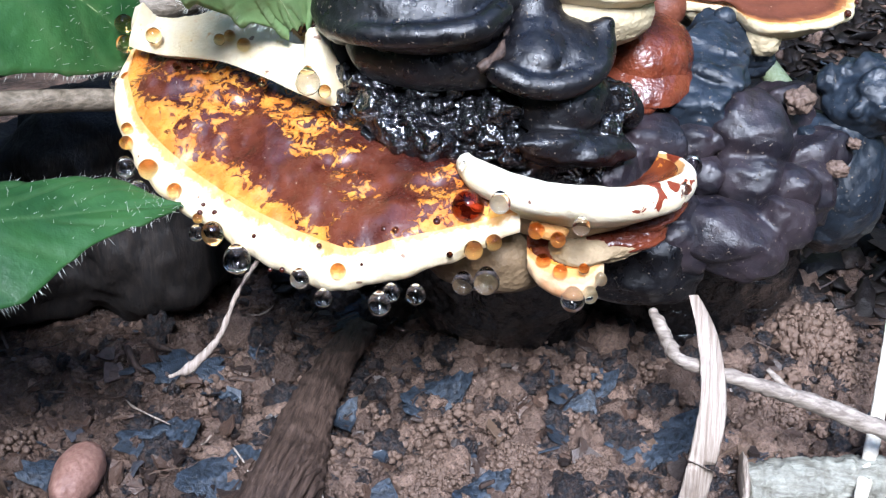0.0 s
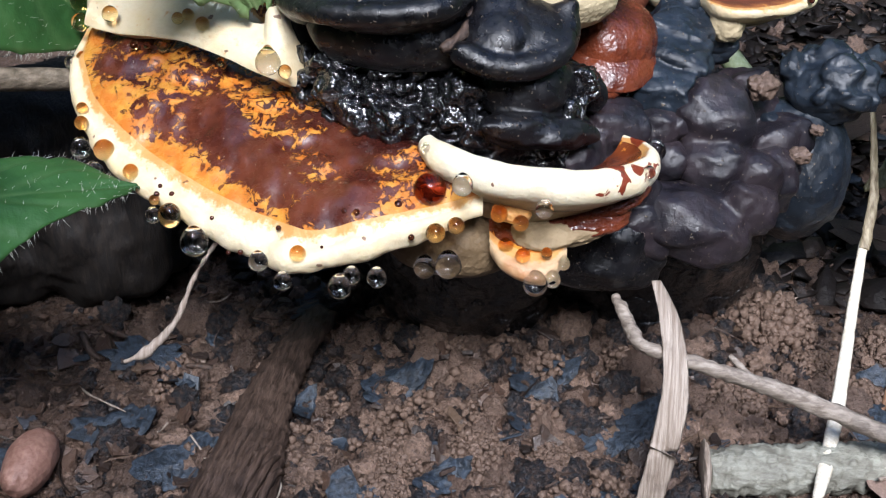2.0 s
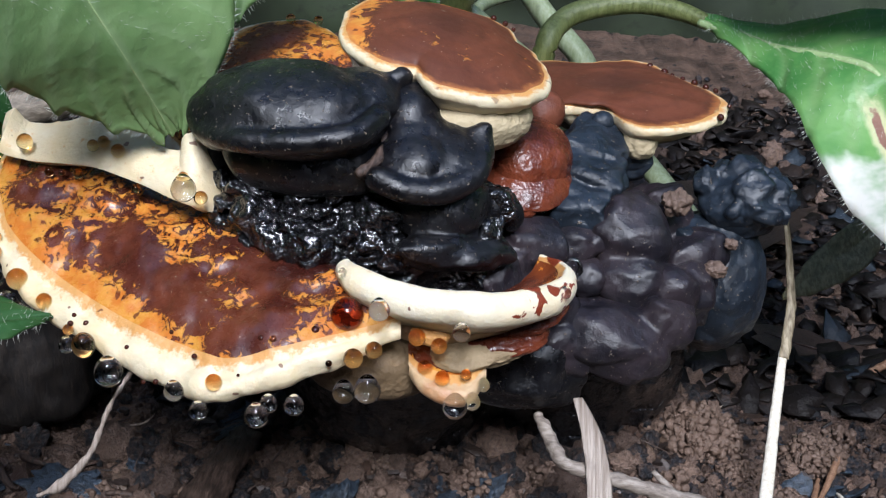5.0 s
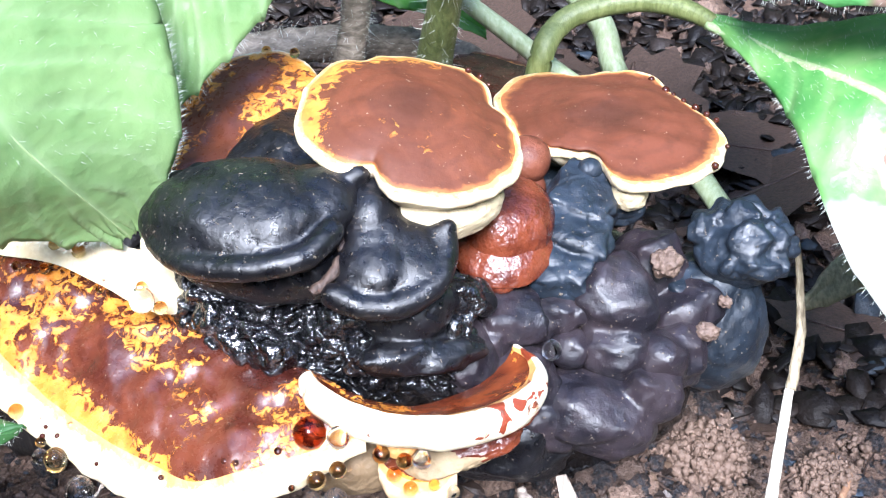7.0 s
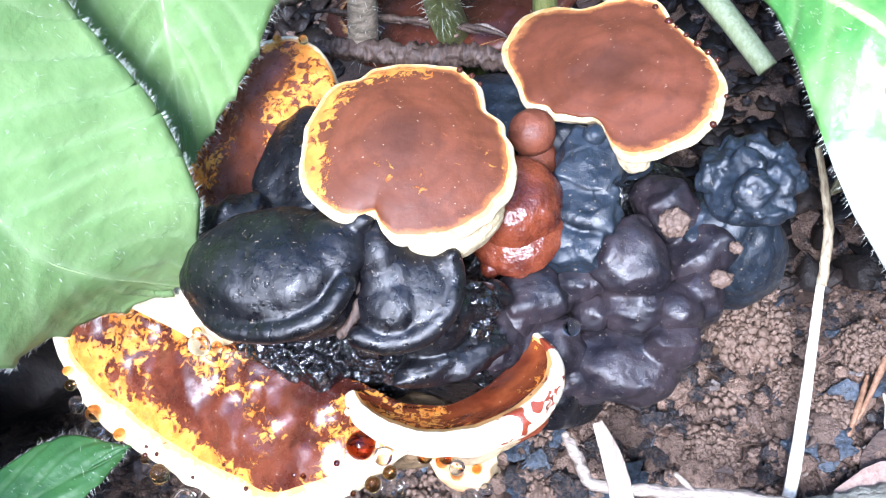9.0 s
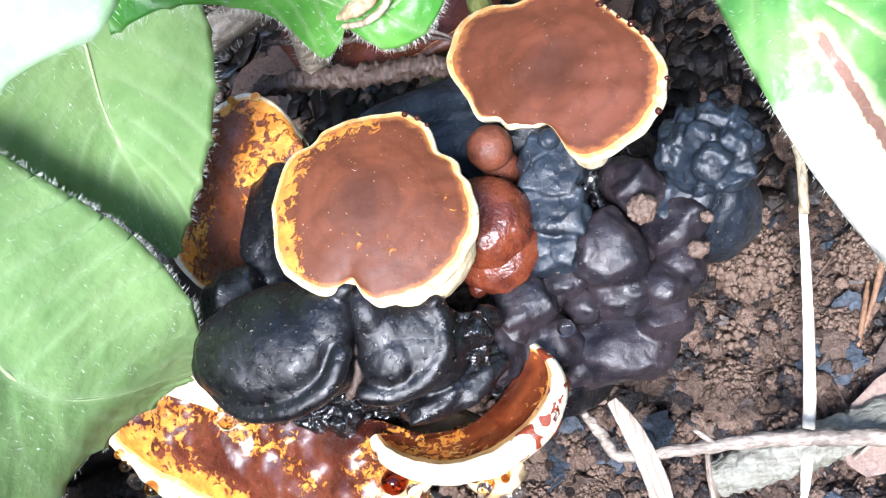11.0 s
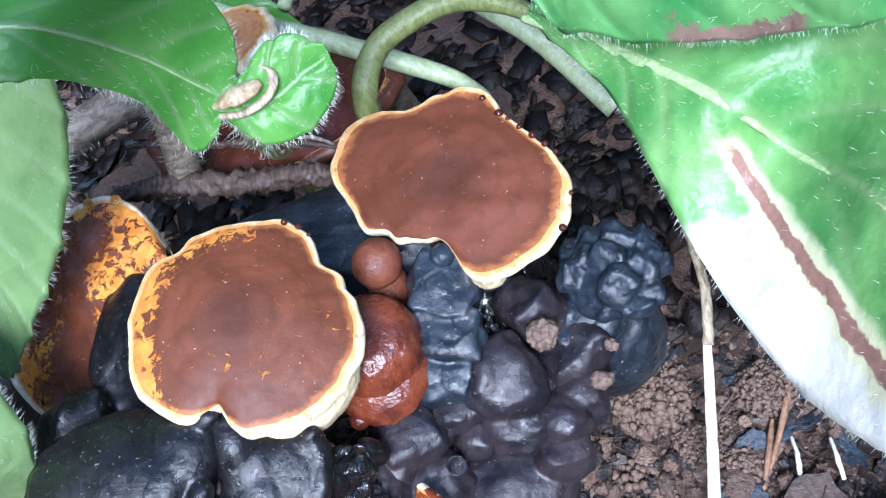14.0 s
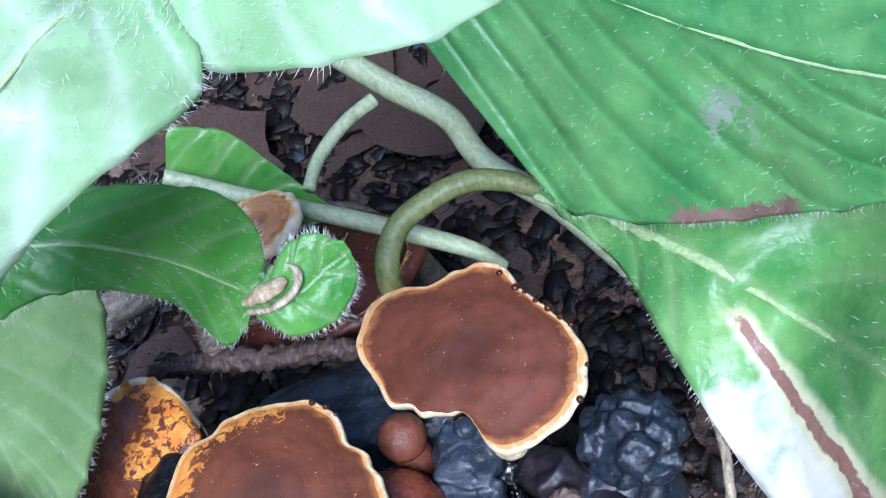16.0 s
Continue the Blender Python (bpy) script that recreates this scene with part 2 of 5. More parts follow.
def water(name, tint, rough=0.0, low_tint=None):
    """Water; a paler second tint towards the bottom paints in the light it refracts."""
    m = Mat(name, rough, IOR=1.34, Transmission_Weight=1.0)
    if low_tint:
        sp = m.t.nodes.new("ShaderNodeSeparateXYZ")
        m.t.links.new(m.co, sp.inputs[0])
        tint = m.mix(m.ramp(sp.outputs["Z"], -0.1, 0.75), low_tint, tint)
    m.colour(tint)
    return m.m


M_WATER = water("clear_water", (0.98, 0.98, 0.95))
M_DOT = Mat("dark_brown_drop", 0.12).colour((0.045, 0.011, 0.006)).m
M_DARKDROP = water("dark_red_drop", (0.22, 0.03, 0.008))
# The drop's dark top and bright bottom are refraction painted as tint.
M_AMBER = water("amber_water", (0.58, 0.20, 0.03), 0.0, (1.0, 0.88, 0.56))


def soil():
    m = Mat("damp_soil", 0.75, Specular_IOR_Level=0.35)
    a = m.ramp(m.noise(0.07, 5, 0.65), 0.3, 0.7)
    c = m.mix(a, (0.034, 0.023, 0.018), (0.19, 0.122, 0.09))
    c = m.mix(m.ramp(m.noise(0.5, 6, 0.75), 0.5, 0.75), c, (0.28, 0.185, 0.135))
    c = m.mix(m.ramp(m.noise(0.16, 3), 0.62, 0.68), c, (0.012, 0.014, 0.018))
    m.colour(c).gloss(m.math("ADD", m.math("MULTIPLY", m.noise(0.4, 4), 0.6), 0.15))
    m.bump((m.noise(0.5, 7, 0.7), 1.6), (m.cells(1.2), 0.5))
    return m.m


M_SOIL = soil()


def crumb_soil():
    m = Mat("soil_crumbs", 0.5, Specular_IOR_Level=0.5)
    r = m.island()
    c = m.mix(r, (0.06, 0.038, 0.029), (0.46, 0.31, 0.23))
    c = m.mix(m.ramp(r, 0.62, 0.66), c, (0.012, 0.014, 0.019))
    c = m.mix(m.ramp(m.noise(0.9, 5), 0.4, 0.75), c, (0.10, 0.062, 0.045))
    m.colour(c)
    m.bump((m.noise(1.1, 6, 0.7), 0.8), (m.cells(2.0), 0.3))
    return m.m


M_CRUMB = crumb_soil()


def humus():
    m = Mat("wet_humus", 0.35, Specular_IOR_Level=0.5)
    r = m.island()
    c = m.mix(r, (0.012, 0.010, 0.010), (0.12, 0.074, 0.053))
    c = m.mix(m.ramp(r, 0.87, 0.89), c, (0.04, 0.052, 0.07))
    c = m.mix(m.ramp(r, 0.93, 0.94), c, (0.12, 0.08, 0.055))
    m.colour(m.mix(m.math("MULTIPLY", m.ramp(m.noise(0.8, 5), 0.5, 0.7), 0.5), c, (0.02, 0.014, 0.011)))
    m.gloss(m.math("ADD", m.math("MULTIPLY", m.noise(0.5, 4), 0.5), 0.12))
    m.bump((m.noise(0.9, 5), 0.4))
    return m.m


M_HUMUS = humus()


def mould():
    m = Mat("shade_dark_mould", 0.5, Specular_IOR_Level=0.22)
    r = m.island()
    # Dark humus, made nearly black to carry the shade at the back.
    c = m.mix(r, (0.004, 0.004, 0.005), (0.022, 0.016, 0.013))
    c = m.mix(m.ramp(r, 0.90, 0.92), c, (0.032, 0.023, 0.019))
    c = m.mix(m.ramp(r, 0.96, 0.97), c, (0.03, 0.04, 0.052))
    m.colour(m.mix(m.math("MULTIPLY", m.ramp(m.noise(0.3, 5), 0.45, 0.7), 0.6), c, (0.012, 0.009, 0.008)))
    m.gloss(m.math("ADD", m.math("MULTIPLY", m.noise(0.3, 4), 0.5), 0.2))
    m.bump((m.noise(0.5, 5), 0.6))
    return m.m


M_SHADE_MOULD = mould()


def clod_soil():
    m = Mat("pale_clod", 0.42, Specular_IOR_Level=0.4)
    m.colour(m.mix(m.noise(0.5, 6, 0.7), (0.055, 0.037, 0.028), (0.25, 0.168, 0.124)))
    m.bump((m.noise(1.4, 6), 0.5))
    return m.m


M_CLOD = clod_soil()


def fibre(name, dark, pale, stretch, rough=0.6, freq=0.9, relief=0.4):
    m = Mat(name, rough)
    f = m.noise(freq, 5, 0.65, 0.3, stretch)
    c = m.mix(m.ramp(f, 0.3, 0.72), dark, pale)
    c = m.mix(m.math("MULTIPLY", m.ramp(m.noise(0.12, 4), 0.55, 0.75), 0.6), c, tuple(v * 0.35 for v in dark))
    m.colour(c)
    m.bump((f, relief), (m.noise(1.5, 4), 0.1))
    return m.m


M_TWIG = fibre("grey_bark", (0.16, 0.125, 0.10), (0.42, 0.36, 0.30), (0.25, 1.0, 1.0))
M_LOG = fibre("lichened_bark", (0.15, 0.14, 0.11), (0.38, 0.38, 0.32), (0.35, 1, 1), freq=0.5, relief=0.9)
M_DRY = fibre("dry_grass", (0.26, 0.20, 0.155), (0.52, 0.44, 0.37), (2.2, 0.12, 0.12), 0.55)
M_STRAW = fibre("bleached_straw", (0.62, 0.55, 0.42), (0.85, 0.80, 0.70), (1.5, 1.5, 0.1), 0.5, relief=0.1)
M_BARK = fibre("rotten_wood", (0.025, 0.015, 0.011), (0.11, 0.072, 0.054), (1.6, 0.16, 1.0), 0.55)
# Black for the lump that stands in for shade.
M_SHADE_LUMP = fibre("shade_black", (0.006, 0.005, 0.005), (0.025, 0.018, 0.014), (1, 1, 0.2), 0.7)
M_CHIP = fibre("charcoal_flake", (0.007, 0.009, 0.012), (0.055, 0.075, 0.105), (1, 1, 1), 0.35, relief=0.5)
M_DEAD = fibre("dead_leaf", (0.035, 0.022, 0.017), (0.10, 0.062, 0.046), (1, 1, 1), 0.5)
M_STALK = fibre("weathered_stalk", (0.16, 0.12, 0.07), (0.52, 0.44, 0.30), (1.5, 0.5, 0.12), 0.5, relief=0.2)
M_PITH = fibre("torn_pith", (0.26, 0.16, 0.075), (0.56, 0.47, 0.30), (1, 1, 1), 0.6, freq=0.6)
M_OLIVE = fibre("withered_olive", (0.13, 0.12, 0.06), (0.30, 0.27, 0.15), (1, 1, 0.2), 0.5, relief=0.2)
M_ROOT = fibre("orange_brown_root", (0.17, 0.085, 0.045), (0.34, 0.20, 0.12), (1, 1, 1), 0.6)
M_FAWN = fibre("fawn_dead_leaf", (0.22, 0.145, 0.115), (0.36, 0.26, 0.21), (1, 1, 1), 0.5, relief=0.2)
M_PEBBLE = fibre("pink_pebble", (0.24, 0.12, 0.09), (0.38, 0.22, 0.17), (1, 1, 1), 0.5, relief=0.2)
M_STEM = fibre("green_stem", (0.10, 0.125, 0.035), (0.21, 0.24, 0.085), (1, 1, 0.2), 0.45, relief=0.2)
M_RIB = fibre("pale_midrib", (0.26, 0.38, 0.15), (0.44, 0.56, 0.28), (1, 1, 0.2), 0.45, relief=0.2)
M_PALESTEM = fibre("pale_green_stem", (0.28, 0.34, 0.17), (0.44, 0.50, 0.31), (1, 1, 0.2), 0.45, relief=0.2)
M_BROWNSTEM = fibre("hairy_brown_stem", (0.10, 0.08, 0.055), (0.30, 0.25, 0.19), (0.4, 0.4, 1), 0.6)


def leaf_skin(name, deep, light, vein, gloss, blight=None, scar_edge=False, thin=0.42):
    """Leaf: veins by the attributes along and across. blight: where across a brown scar runs through a bleached zone."""
    m = Mat(name, Specular_IOR_Level=0.5)
    al, ac, ve = m.attr("along"), m.attr("across"), m.attr("vein")
    c = m.mix(m.ramp(m.noise(0.05, 4, 0.6), 0.3, 0.7), deep, light)
    c = m.mix(m.math("MULTIPLY", m.ramp(m.noise(0.7, 5), 0.5, 0.8), 0.3), c, light)
    c = m.mix(m.math("MULTIPLY", ve, 0.6), c, vein)
    if blight:
        n = m.math("MULTIPLY", m.math("SUBTRACT", m.noise(0.06, 4), 0.5), 0.4)
        line = m.math("ADD", m.math("ADD", ac, blight), m.math("MULTIPLY", m.math("SUBTRACT", al, 0.5), 1.05))
        zone = m.math("MULTIPLY", m.ramp(m.math("ADD", al, n), 0.50, 0.60), m.ramp(m.math("SUBTRACT", n, line), -0.16, 0.04))
        c = m.mix(zone, c, (0.90, 0.88, 0.80))
        n2 = m.math("MULTIPLY", m.math("SUBTRACT", m.noise(0.10, 5, 0.6), 0.5), 0.22)
        mid = m.math("ABSOLUTE", m.math("ADD", line, n2))
        start = m.math("ADD", al, n2)
        scar = m.math("MULTIPLY", m.ramp(mid, 0.055, 0.038), m.ramp(start, 0.485, 0.50))
        halo = m.math("MULTIPLY", m.ramp(mid, 0.15, 0.07), m.ramp(start, 0.45, 0.50))
        c = m.mix(m.math("MULTIPLY", halo, 0.9), c, (0.82, 0.80, 0.50))
        c = m.mix(scar, c, m.mix(m.noise(0.6, 4), (0.26, 0.12, 0.085), (0.50, 0.30, 0.23)))
    if scar_edge:
        n = m.math("MULTIPLY", m.math("SUBTRACT", m.noise(0.16, 5, 0.7), 0.5), 0.5)
        strip = m.ramp(m.math("SUBTRACT", n, ac), 0.90, 0.92)
        strip = m.math("MULTIPLY", strip, m.math("MULTIPLY", m.ramp(al, 0.34, 0.36), m.ramp(al, 0.60, 0.57)))
        c = m.mix(strip, c, m.mix(m.noise(0.5, 4), (0.20, 0.12, 0.08), (0.42, 0.30, 0.24)))
        near = m.math("MULTIPLY", m.ramp(m.math("ABSOLUTE", m.math("ADD", ac, 0.45)), 0.22, 0.05), m.ramp(m.math("ABSOLUTE", m.math("SUBTRACT", al, 0.46)), 0.07, 0.02))
        blot = m.math("MULTIPLY", near, m.ramp(m.noise(0.3, 5, 0.7), 0.48, 0.56))
        c = m.mix(m.math("MULTIPLY", blot, 0.8), c, (0.42, 0.46, 0.38))
    speck = m.ramp(m.noise(0.9, 2), 0.77, 0.80)
    c = m.mix(m.math("MULTIPLY", speck, 0.5), c, (0.30, 0.22, 0.12))
    m.colour(c)
    m.gloss(m.math("ADD", m.math("MULTIPLY", m.noise(0.3, 3), 0.25), gloss))
    m.bump((m.noise(0.3, 4), 0.35), (m.cells(0.5), 0.10))
    # light passes through a thin leaf
    tr = m.t.nodes.new("ShaderNodeBsdfTranslucent")
    m.put(c, tr.inputs["Color"])
    mx = m.t.nodes.new("ShaderNodeMixShader")
    mx.inputs[0].default_value = thin
    m.t.links.new(m.b.outputs[0], mx.inputs[1])
    m.t.links.new(tr.outputs[0], mx.inputs[2])
    m.t.links.new(mx.outputs[0], m.t.nodes["Material Output"].inputs["Surface"])
    return m.m


M_BRIGHTLEAF = leaf_skin("bright_green_leaf", (0.080, 0.30, 0.040), (0.20, 0.48, 0.090), (0.38, 0.50, 0.25), 0.24, thin=0.45)
M_LEAFR = leaf_skin("blighted_green_leaf", (0.095, 0.31, 0.075), (0.27, 0.52, 0.16), (0.36, 0.50, 0.23), 0.26, 0.33, thin=0.38)
M_SCARLEAF = leaf_skin("scarred_green_leaf", (0.085, 0.31, 0.085), (0.24, 0.52, 0.17), (0.035, 0.17, 0.035), 0.20, None, True, 0.42)
# Leaf green paled so that the strong light is in the colour.
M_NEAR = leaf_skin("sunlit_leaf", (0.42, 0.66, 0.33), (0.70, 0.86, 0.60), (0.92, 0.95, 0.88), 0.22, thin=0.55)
# Leaf green darkened: the shade over the low leaves is in this colour.
M_SHADELEAF = leaf_skin("shade_green_leaf", (0.022, 0.085, 0.022), (0.06, 0.17, 0.045), (0.10, 0.20, 0.07), 0.34)
M_UNDER = leaf_skin("pale_leaf", (0.19, 0.33, 0.115), (0.30, 0.45, 0.18), (0.39, 0.52, 0.27), 0.32)
M_HAIR = Mat("leaf_hair", 0.4).colour((0.75, 0.78, 0.68)).m


# Dark surface of the added wall that cuts off low skylight.
M_SHADE_WALL = fibre("shade_wall_dark", (0.010, 0.016, 0.007), (0.03, 0.045, 0.018), (0.01, 0.01, 0.01), 0.8)


# ---- geometry helpers, in millimetres ----
def thing(name, label, category, group="", kind="", at=(0, 0, 0)):
    ob = new(name)
    ob.location = Vector(at) * MM
    return tagged(ob, label, category, group, kind)


def build(name, verts, faces, mat, parent=None, label="", attrs=None, smooth=True, normals=None):
    me = bpy.data.meshes.new(name)
    me.from_pydata((np.asarray(verts, float) * MM).tolist(), [], [list(map(int, f)) for f in faces])
    me.materials.append(mat)
    for key, values in (attrs or {}).items():
        a = me.attributes.new(key, "FLOAT", "POINT")
        a.data.foreach_set("value", np.asarray(values, np.float32))
    me.polygons.foreach_set("use_smooth", [smooth] * len(me.polygons))
    me.update()
    if normals is not None:
        me.normals_split_custom_set_from_vertices(np.asarray(normals).tolist())
    ob = new(name, me)
    if parent:
        ob.parent = parent
        ob.matrix_parent_inverse = Matrix.Translation(-parent.location)
    if label:
        ob["label"] = label
    return ob


def wave(p, scale, seed=0.0, octaves=4):
    """Smooth noise of many octaves at millimetre points, about -1 to 1."""
    return np.array([noise.fractal(Vector((x * scale + seed, y * scale - seed, z * scale + 2 * seed)), 0.8, 2.1, octaves) for x, y, z in p])


def curve(points, n, closed=False):
    """n points along a smooth line through the given ones."""
    p = np.asarray(points, float)
    k = len(p)
    if k == 2:
        return p[0] + (p[1] - p[0]) * np.linspace(0, 1, n)[:, None]
    t = np.linspace(0, k if closed else k - 1, n, endpoint=not closed)
    i = np.minimum(t.astype(int), k - 1 if closed else k - 2)
    f = (t - i)[:, None]
    get = (lambda j: p[j % k]) if closed else (lambda j: p[np.clip(j, 0, k - 1)])
    a, b, c, d = get(i - 1), get(i), get(i + 1), get(i + 2)
    return 0.5 * (2 * b + (c - a) * f + (2 * a - 5 * b + 4 * c - d) * f**2 + (3 * b - a - 3 * c + d) * f**3)


def grid_faces(nu, nv, wrap=False, base=0):
    """Faces between nu rows of nv points."""
    out = []
    for i in range(nu - 1):
        for j in range(nv if wrap else nv - 1):
            k = (j + 1) % nv
            out.append((base + i * nv + j, base + i * nv + k, base + (i + 1) * nv + k, base + (i + 1) * nv + j))
    return out


def vertex_normals(v, faces):
    f = np.asarray(faces)
    n = np.cross(v[f[:, 2]] - v[f[:, 0]], v[f[:, 3]] - v[f[:, 1]])
    out = np.zeros_like(v)
    for k in range(4):
        np.add.at(out, f[:, k], n)
    return out / np.maximum(np.linalg.norm(out, axis=1, keepdims=True), 1e-9)


def shelf(owner, outer, inner, thick, skin, closed=False, n=160, dome=0.0, rough=0.5, lip=0.82, under_in=0.55, under_drop=1.0, seed=1.0, roll=1.0,
          under=None, margin=None, even=0, crown=0.0):
    """A bracket between the line of its attachment and its margin, as three parts: crust, margin and pore surface."""
    o, i = curve(outer, n, closed), curve(inner, n, closed) if len(inner) > 1 else np.repeat(np.asarray(inner, float), n, 0)
    for _ in range(even):
        o[1:-1] = (o[:-2] + 2 * o[1:-1] + o[2:]) / 4
    th = np.interp(np.linspace(0, 1, n), np.linspace(0, 1, len(thick)), thick)
    out = o - i
    out[:, 2] = 0
    out /= np.maximum(np.linalg.norm(out, axis=1, keepdims=True), 1e-6)
    rows, u = [], []
    for s in np.r_[np.linspace(0, lip, 44), np.linspace(lip, 1, 8)[1:]]:
        p = i + (o - i) * s
        if len(inner) == 1:
            flat = o - i
            far = np.linalg.norm(flat[:, :2], axis=1)
            p = i + flat * s * ((far.mean() + (far - far.mean()) * s**3) / far)[:, None]
        p[:, 2] += dome * np.sin(np.pi * s) ** (2.0 if len(inner) == 1 else 0.8)
        p[:, 2] += crown * (1 - s * s)
        rows.append(p), u.append(s)
    top = len(rows)
    for a in np.linspace(0, np.pi, 15)[1:]:
        p = o + out * (np.sin(a) * th * 0.5 * roll)[:, None]
        p[:, 2] -= (1 - np.cos(a)) * 0.5 * th
        rows.append(p), u.append(1.0 + 0.1 * a / np.pi)
    side = len(rows)
    for s in np.linspace(0, 1, 14)[1:]:
        p = o + (i - o) * s * under_in
        p[:, 2] -= th + under_drop * np.sin(s * np.pi / 2) * th * 0.5
        rows.append(p), u.append(1.1)
    v = np.concatenate(rows)
    nrm = vertex_normals(v, grid_faces(len(rows), n, closed))
    if nrm[n * (top // 2) : n * (top // 2 + 1), 2].mean() < 0:
        nrm = -nrm
        flip = True
    else:
        flip = False
    uu = np.repeat(u, n)
    amp = rough * (0.35 + 0.65 * np.clip((uu - 0.1) * 3, 0, 1)) * np.clip(1.3 - uu, 0.45, 1)
    v = v + nrm * (wave(v, 0.11, seed, 2) * amp * 1.6 + wave(v, 0.32, seed + 3, 2) * 0.22 * min(rough, 1.0) * np.where(uu > 0.9, 1.0, 0.4))[:, None]
    nrm = vertex_normals(v, grid_faces(len(rows), n, closed)) * (-1 if flip else 1)
    cut = top - 7 + 3
    cx = np.asarray(outer, float)[:, 0]
    sidev = np.clip((cx.mean() + 0.25 * np.ptp(cx) - v[:, 0]) / (0.75 * np.ptp(cx) + 1e-6), 0, 1)
    for name, a, b, mat in (("crust", 0, cut, skin), ("margin", cut, side + 3, margin or M_RIM), ("pore_surface", side + 2, len(rows) - 1, under or M_PORE)):
        k0, k1 = a * n, (b + 1) * n
        f = grid_faces(b - a + 1, n, closed)
        if flip:
            f = [q[::-1] for q in f]
        build(name, v[k0:k1], f, mat, owner, attrs={"u": uu[k0:k1], "side": sidev[k0:k1]}, normals=nrm[k0:k1])
    return owner


_ico = {}


def ico(sub):
    if sub not in _ico:
        bm = bmesh.new()
        bmesh.ops.create_icosphere(bm, subdivisions=sub, radius=1)
        bm.verts.ensure_lookup_table()
        _ico[sub] = np.array([v.co[:] for v in bm.verts]), [[v.index for v in f.verts] for f in bm.faces]
        bm.free()
    return _ico[sub]


def lobe_shape(centre, radii, turn=(0, 0, 0), lumps=0.12, fine=0.03, seed=1.0, sub=5, flat=0.0, square=0.0, freq=0.9, warp=0.0, loaf=0.0, lip=0.0):
    """A swollen lump: an ellipsoid with soft swellings and a finer grain."""
    d, f = ico(sub)
    r = 1 + lumps * wave(d, freq, seed, 2) + fine * wave(d, 4.0, seed + 7)
    if square:
        r = r * (1 - square + square / np.maximum(np.abs(d).max(1), 0.5) * 0.8)
    p = d * r[:, None]
    if loaf:
        z, rho = np.abs(d[:, 2]), np.maximum(np.hypot(d[:, 0], d[:, 1]), 1e-3)
        wide = (1 - np.minimum(z, 1) ** loaf) ** (1 / loaf) / rho
        p[:, :2] *= np.clip(wide, 1, 1.6)[:, None]
    if lip:
        under = np.clip(-d[:, 2], 0, 1)
        p[:, :2] *= (1 - lip * np.sin(np.pi / 2 * np.minimum(under * 2.2, 1)))[:, None]
    if warp:
        p = p + warp * np.stack([wave(d, 1.1, seed + 11 * k, 2) for k in (1, 2, 3)], 1)
    if flat:
        p[:, 2] = np.where(p[:, 2] < -flat, -flat + (p[:, 2] + flat) * 0.25, p[:, 2])
    p = p * radii
    p = p @ np.array(Euler([radians(a) for a in turn]).to_matrix()).T + np.asarray(centre)
    return p, f


def hood_shape(centre, radii, turn=(0, 0, 0), seed=1.0, lumps=0.07, lean=(0.0, 0.0), peak=0.85, n=150):
    """A draped hood: domed top, sharp overhanging lip and a drawn-in underside."""
    prof = [(math.sin(a) ** peak, math.cos(a) ** 0.9) for a in np.linspace(0.03, 1.5, 40)]
    prof += [(1.0, -0.02), (1.005, -0.07), (0.99, -0.12), (0.95, -0.15), (0.89, -0.165), (0.84, -0.18), (0.80, -0.24), (0.78, -0.34), (0.72, -0.46), (0.5, -0.55), (0.2, -0.58)]
    v = []
    for r, z in prof:
        for j in range(n):
            a = 2 * math.pi * j / n
            w = 1 + lumps * noise.fractal(Vector((1.4 * math.cos(a) + seed, 1.4 * math.sin(a), 0.5 * z + seed)), 0.8, 2.0, 3)
            v.append((r * w * math.cos(a) + lean[0] * z, r * w * math.sin(a) + lean[1] * z, z))
    v = np.array(v)
    v = v + (0.05 * wave(v, 1.2, seed, 1) + 0.008 * wave(v, 5.0, seed + 5, 3))[:, None] * v
    top, low = len(v), len(v) + 1
    v = np.concatenate([v, [[lean[0], lean[1], 1.0]], [[0, 0, -0.58]]])
    f = [q[::-1] for q in grid_faces(len(prof), n, True)]
    f += [(top, j, (j + 1) % n) for j in range(n)]
    m = (len(prof) - 1) * n
    f += [(low, m + (j + 1) % n, m + j) for j in range(n)]
    p = (v * radii) @ np.array(Euler([radians(a) for a in turn]).to_matrix()).T + np.asarray(centre)
    return p, f


def lobe(name, centre, radii, mat, owner=None, turn=(0, 0, 0), lumps=0.12, fine=0.03, label="", **more):
    p, f = lobe_shape(centre, radii, turn, lumps, fine, **more)
    return build(name, p, f, mat, owner, label)


def clump(name, shapes, mat, owner, voxel=0.5, smooth=5, pits=0.5, size=5.0, label=""):
    """Lumps that have grown together into one skin, with shallow hollows."""
    v, f, base = [], [], 0
    for p, q in shapes:
        v.append(p)
        f += [[k + base for k in face] for face in q]
        base += len(p)
    ob = build(name, np.concatenate(v), f, mat, owner, label)
    re_mesh = ob.modifiers.new("skin", "REMESH")
    re_mesh.mode, re_mesh.voxel_size, re_mesh.use_smooth_shade = "VOXEL", voxel * MM, True
    sm = ob.modifiers.new("soften", "SMOOTH")
    sm.factor, sm.iterations = 0.5, smooth
    tex = bpy.data.textures.new(name, "CLOUDS")
    tex.noise_scale, tex.noise_depth = size * MM, 2
    di = ob.modifiers.new("hollows", "DISPLACE")
    di.texture, di.strength, di.mid_level, di.texture_coords = tex, pits * MM, 0.5, "LOCAL"
    return ob


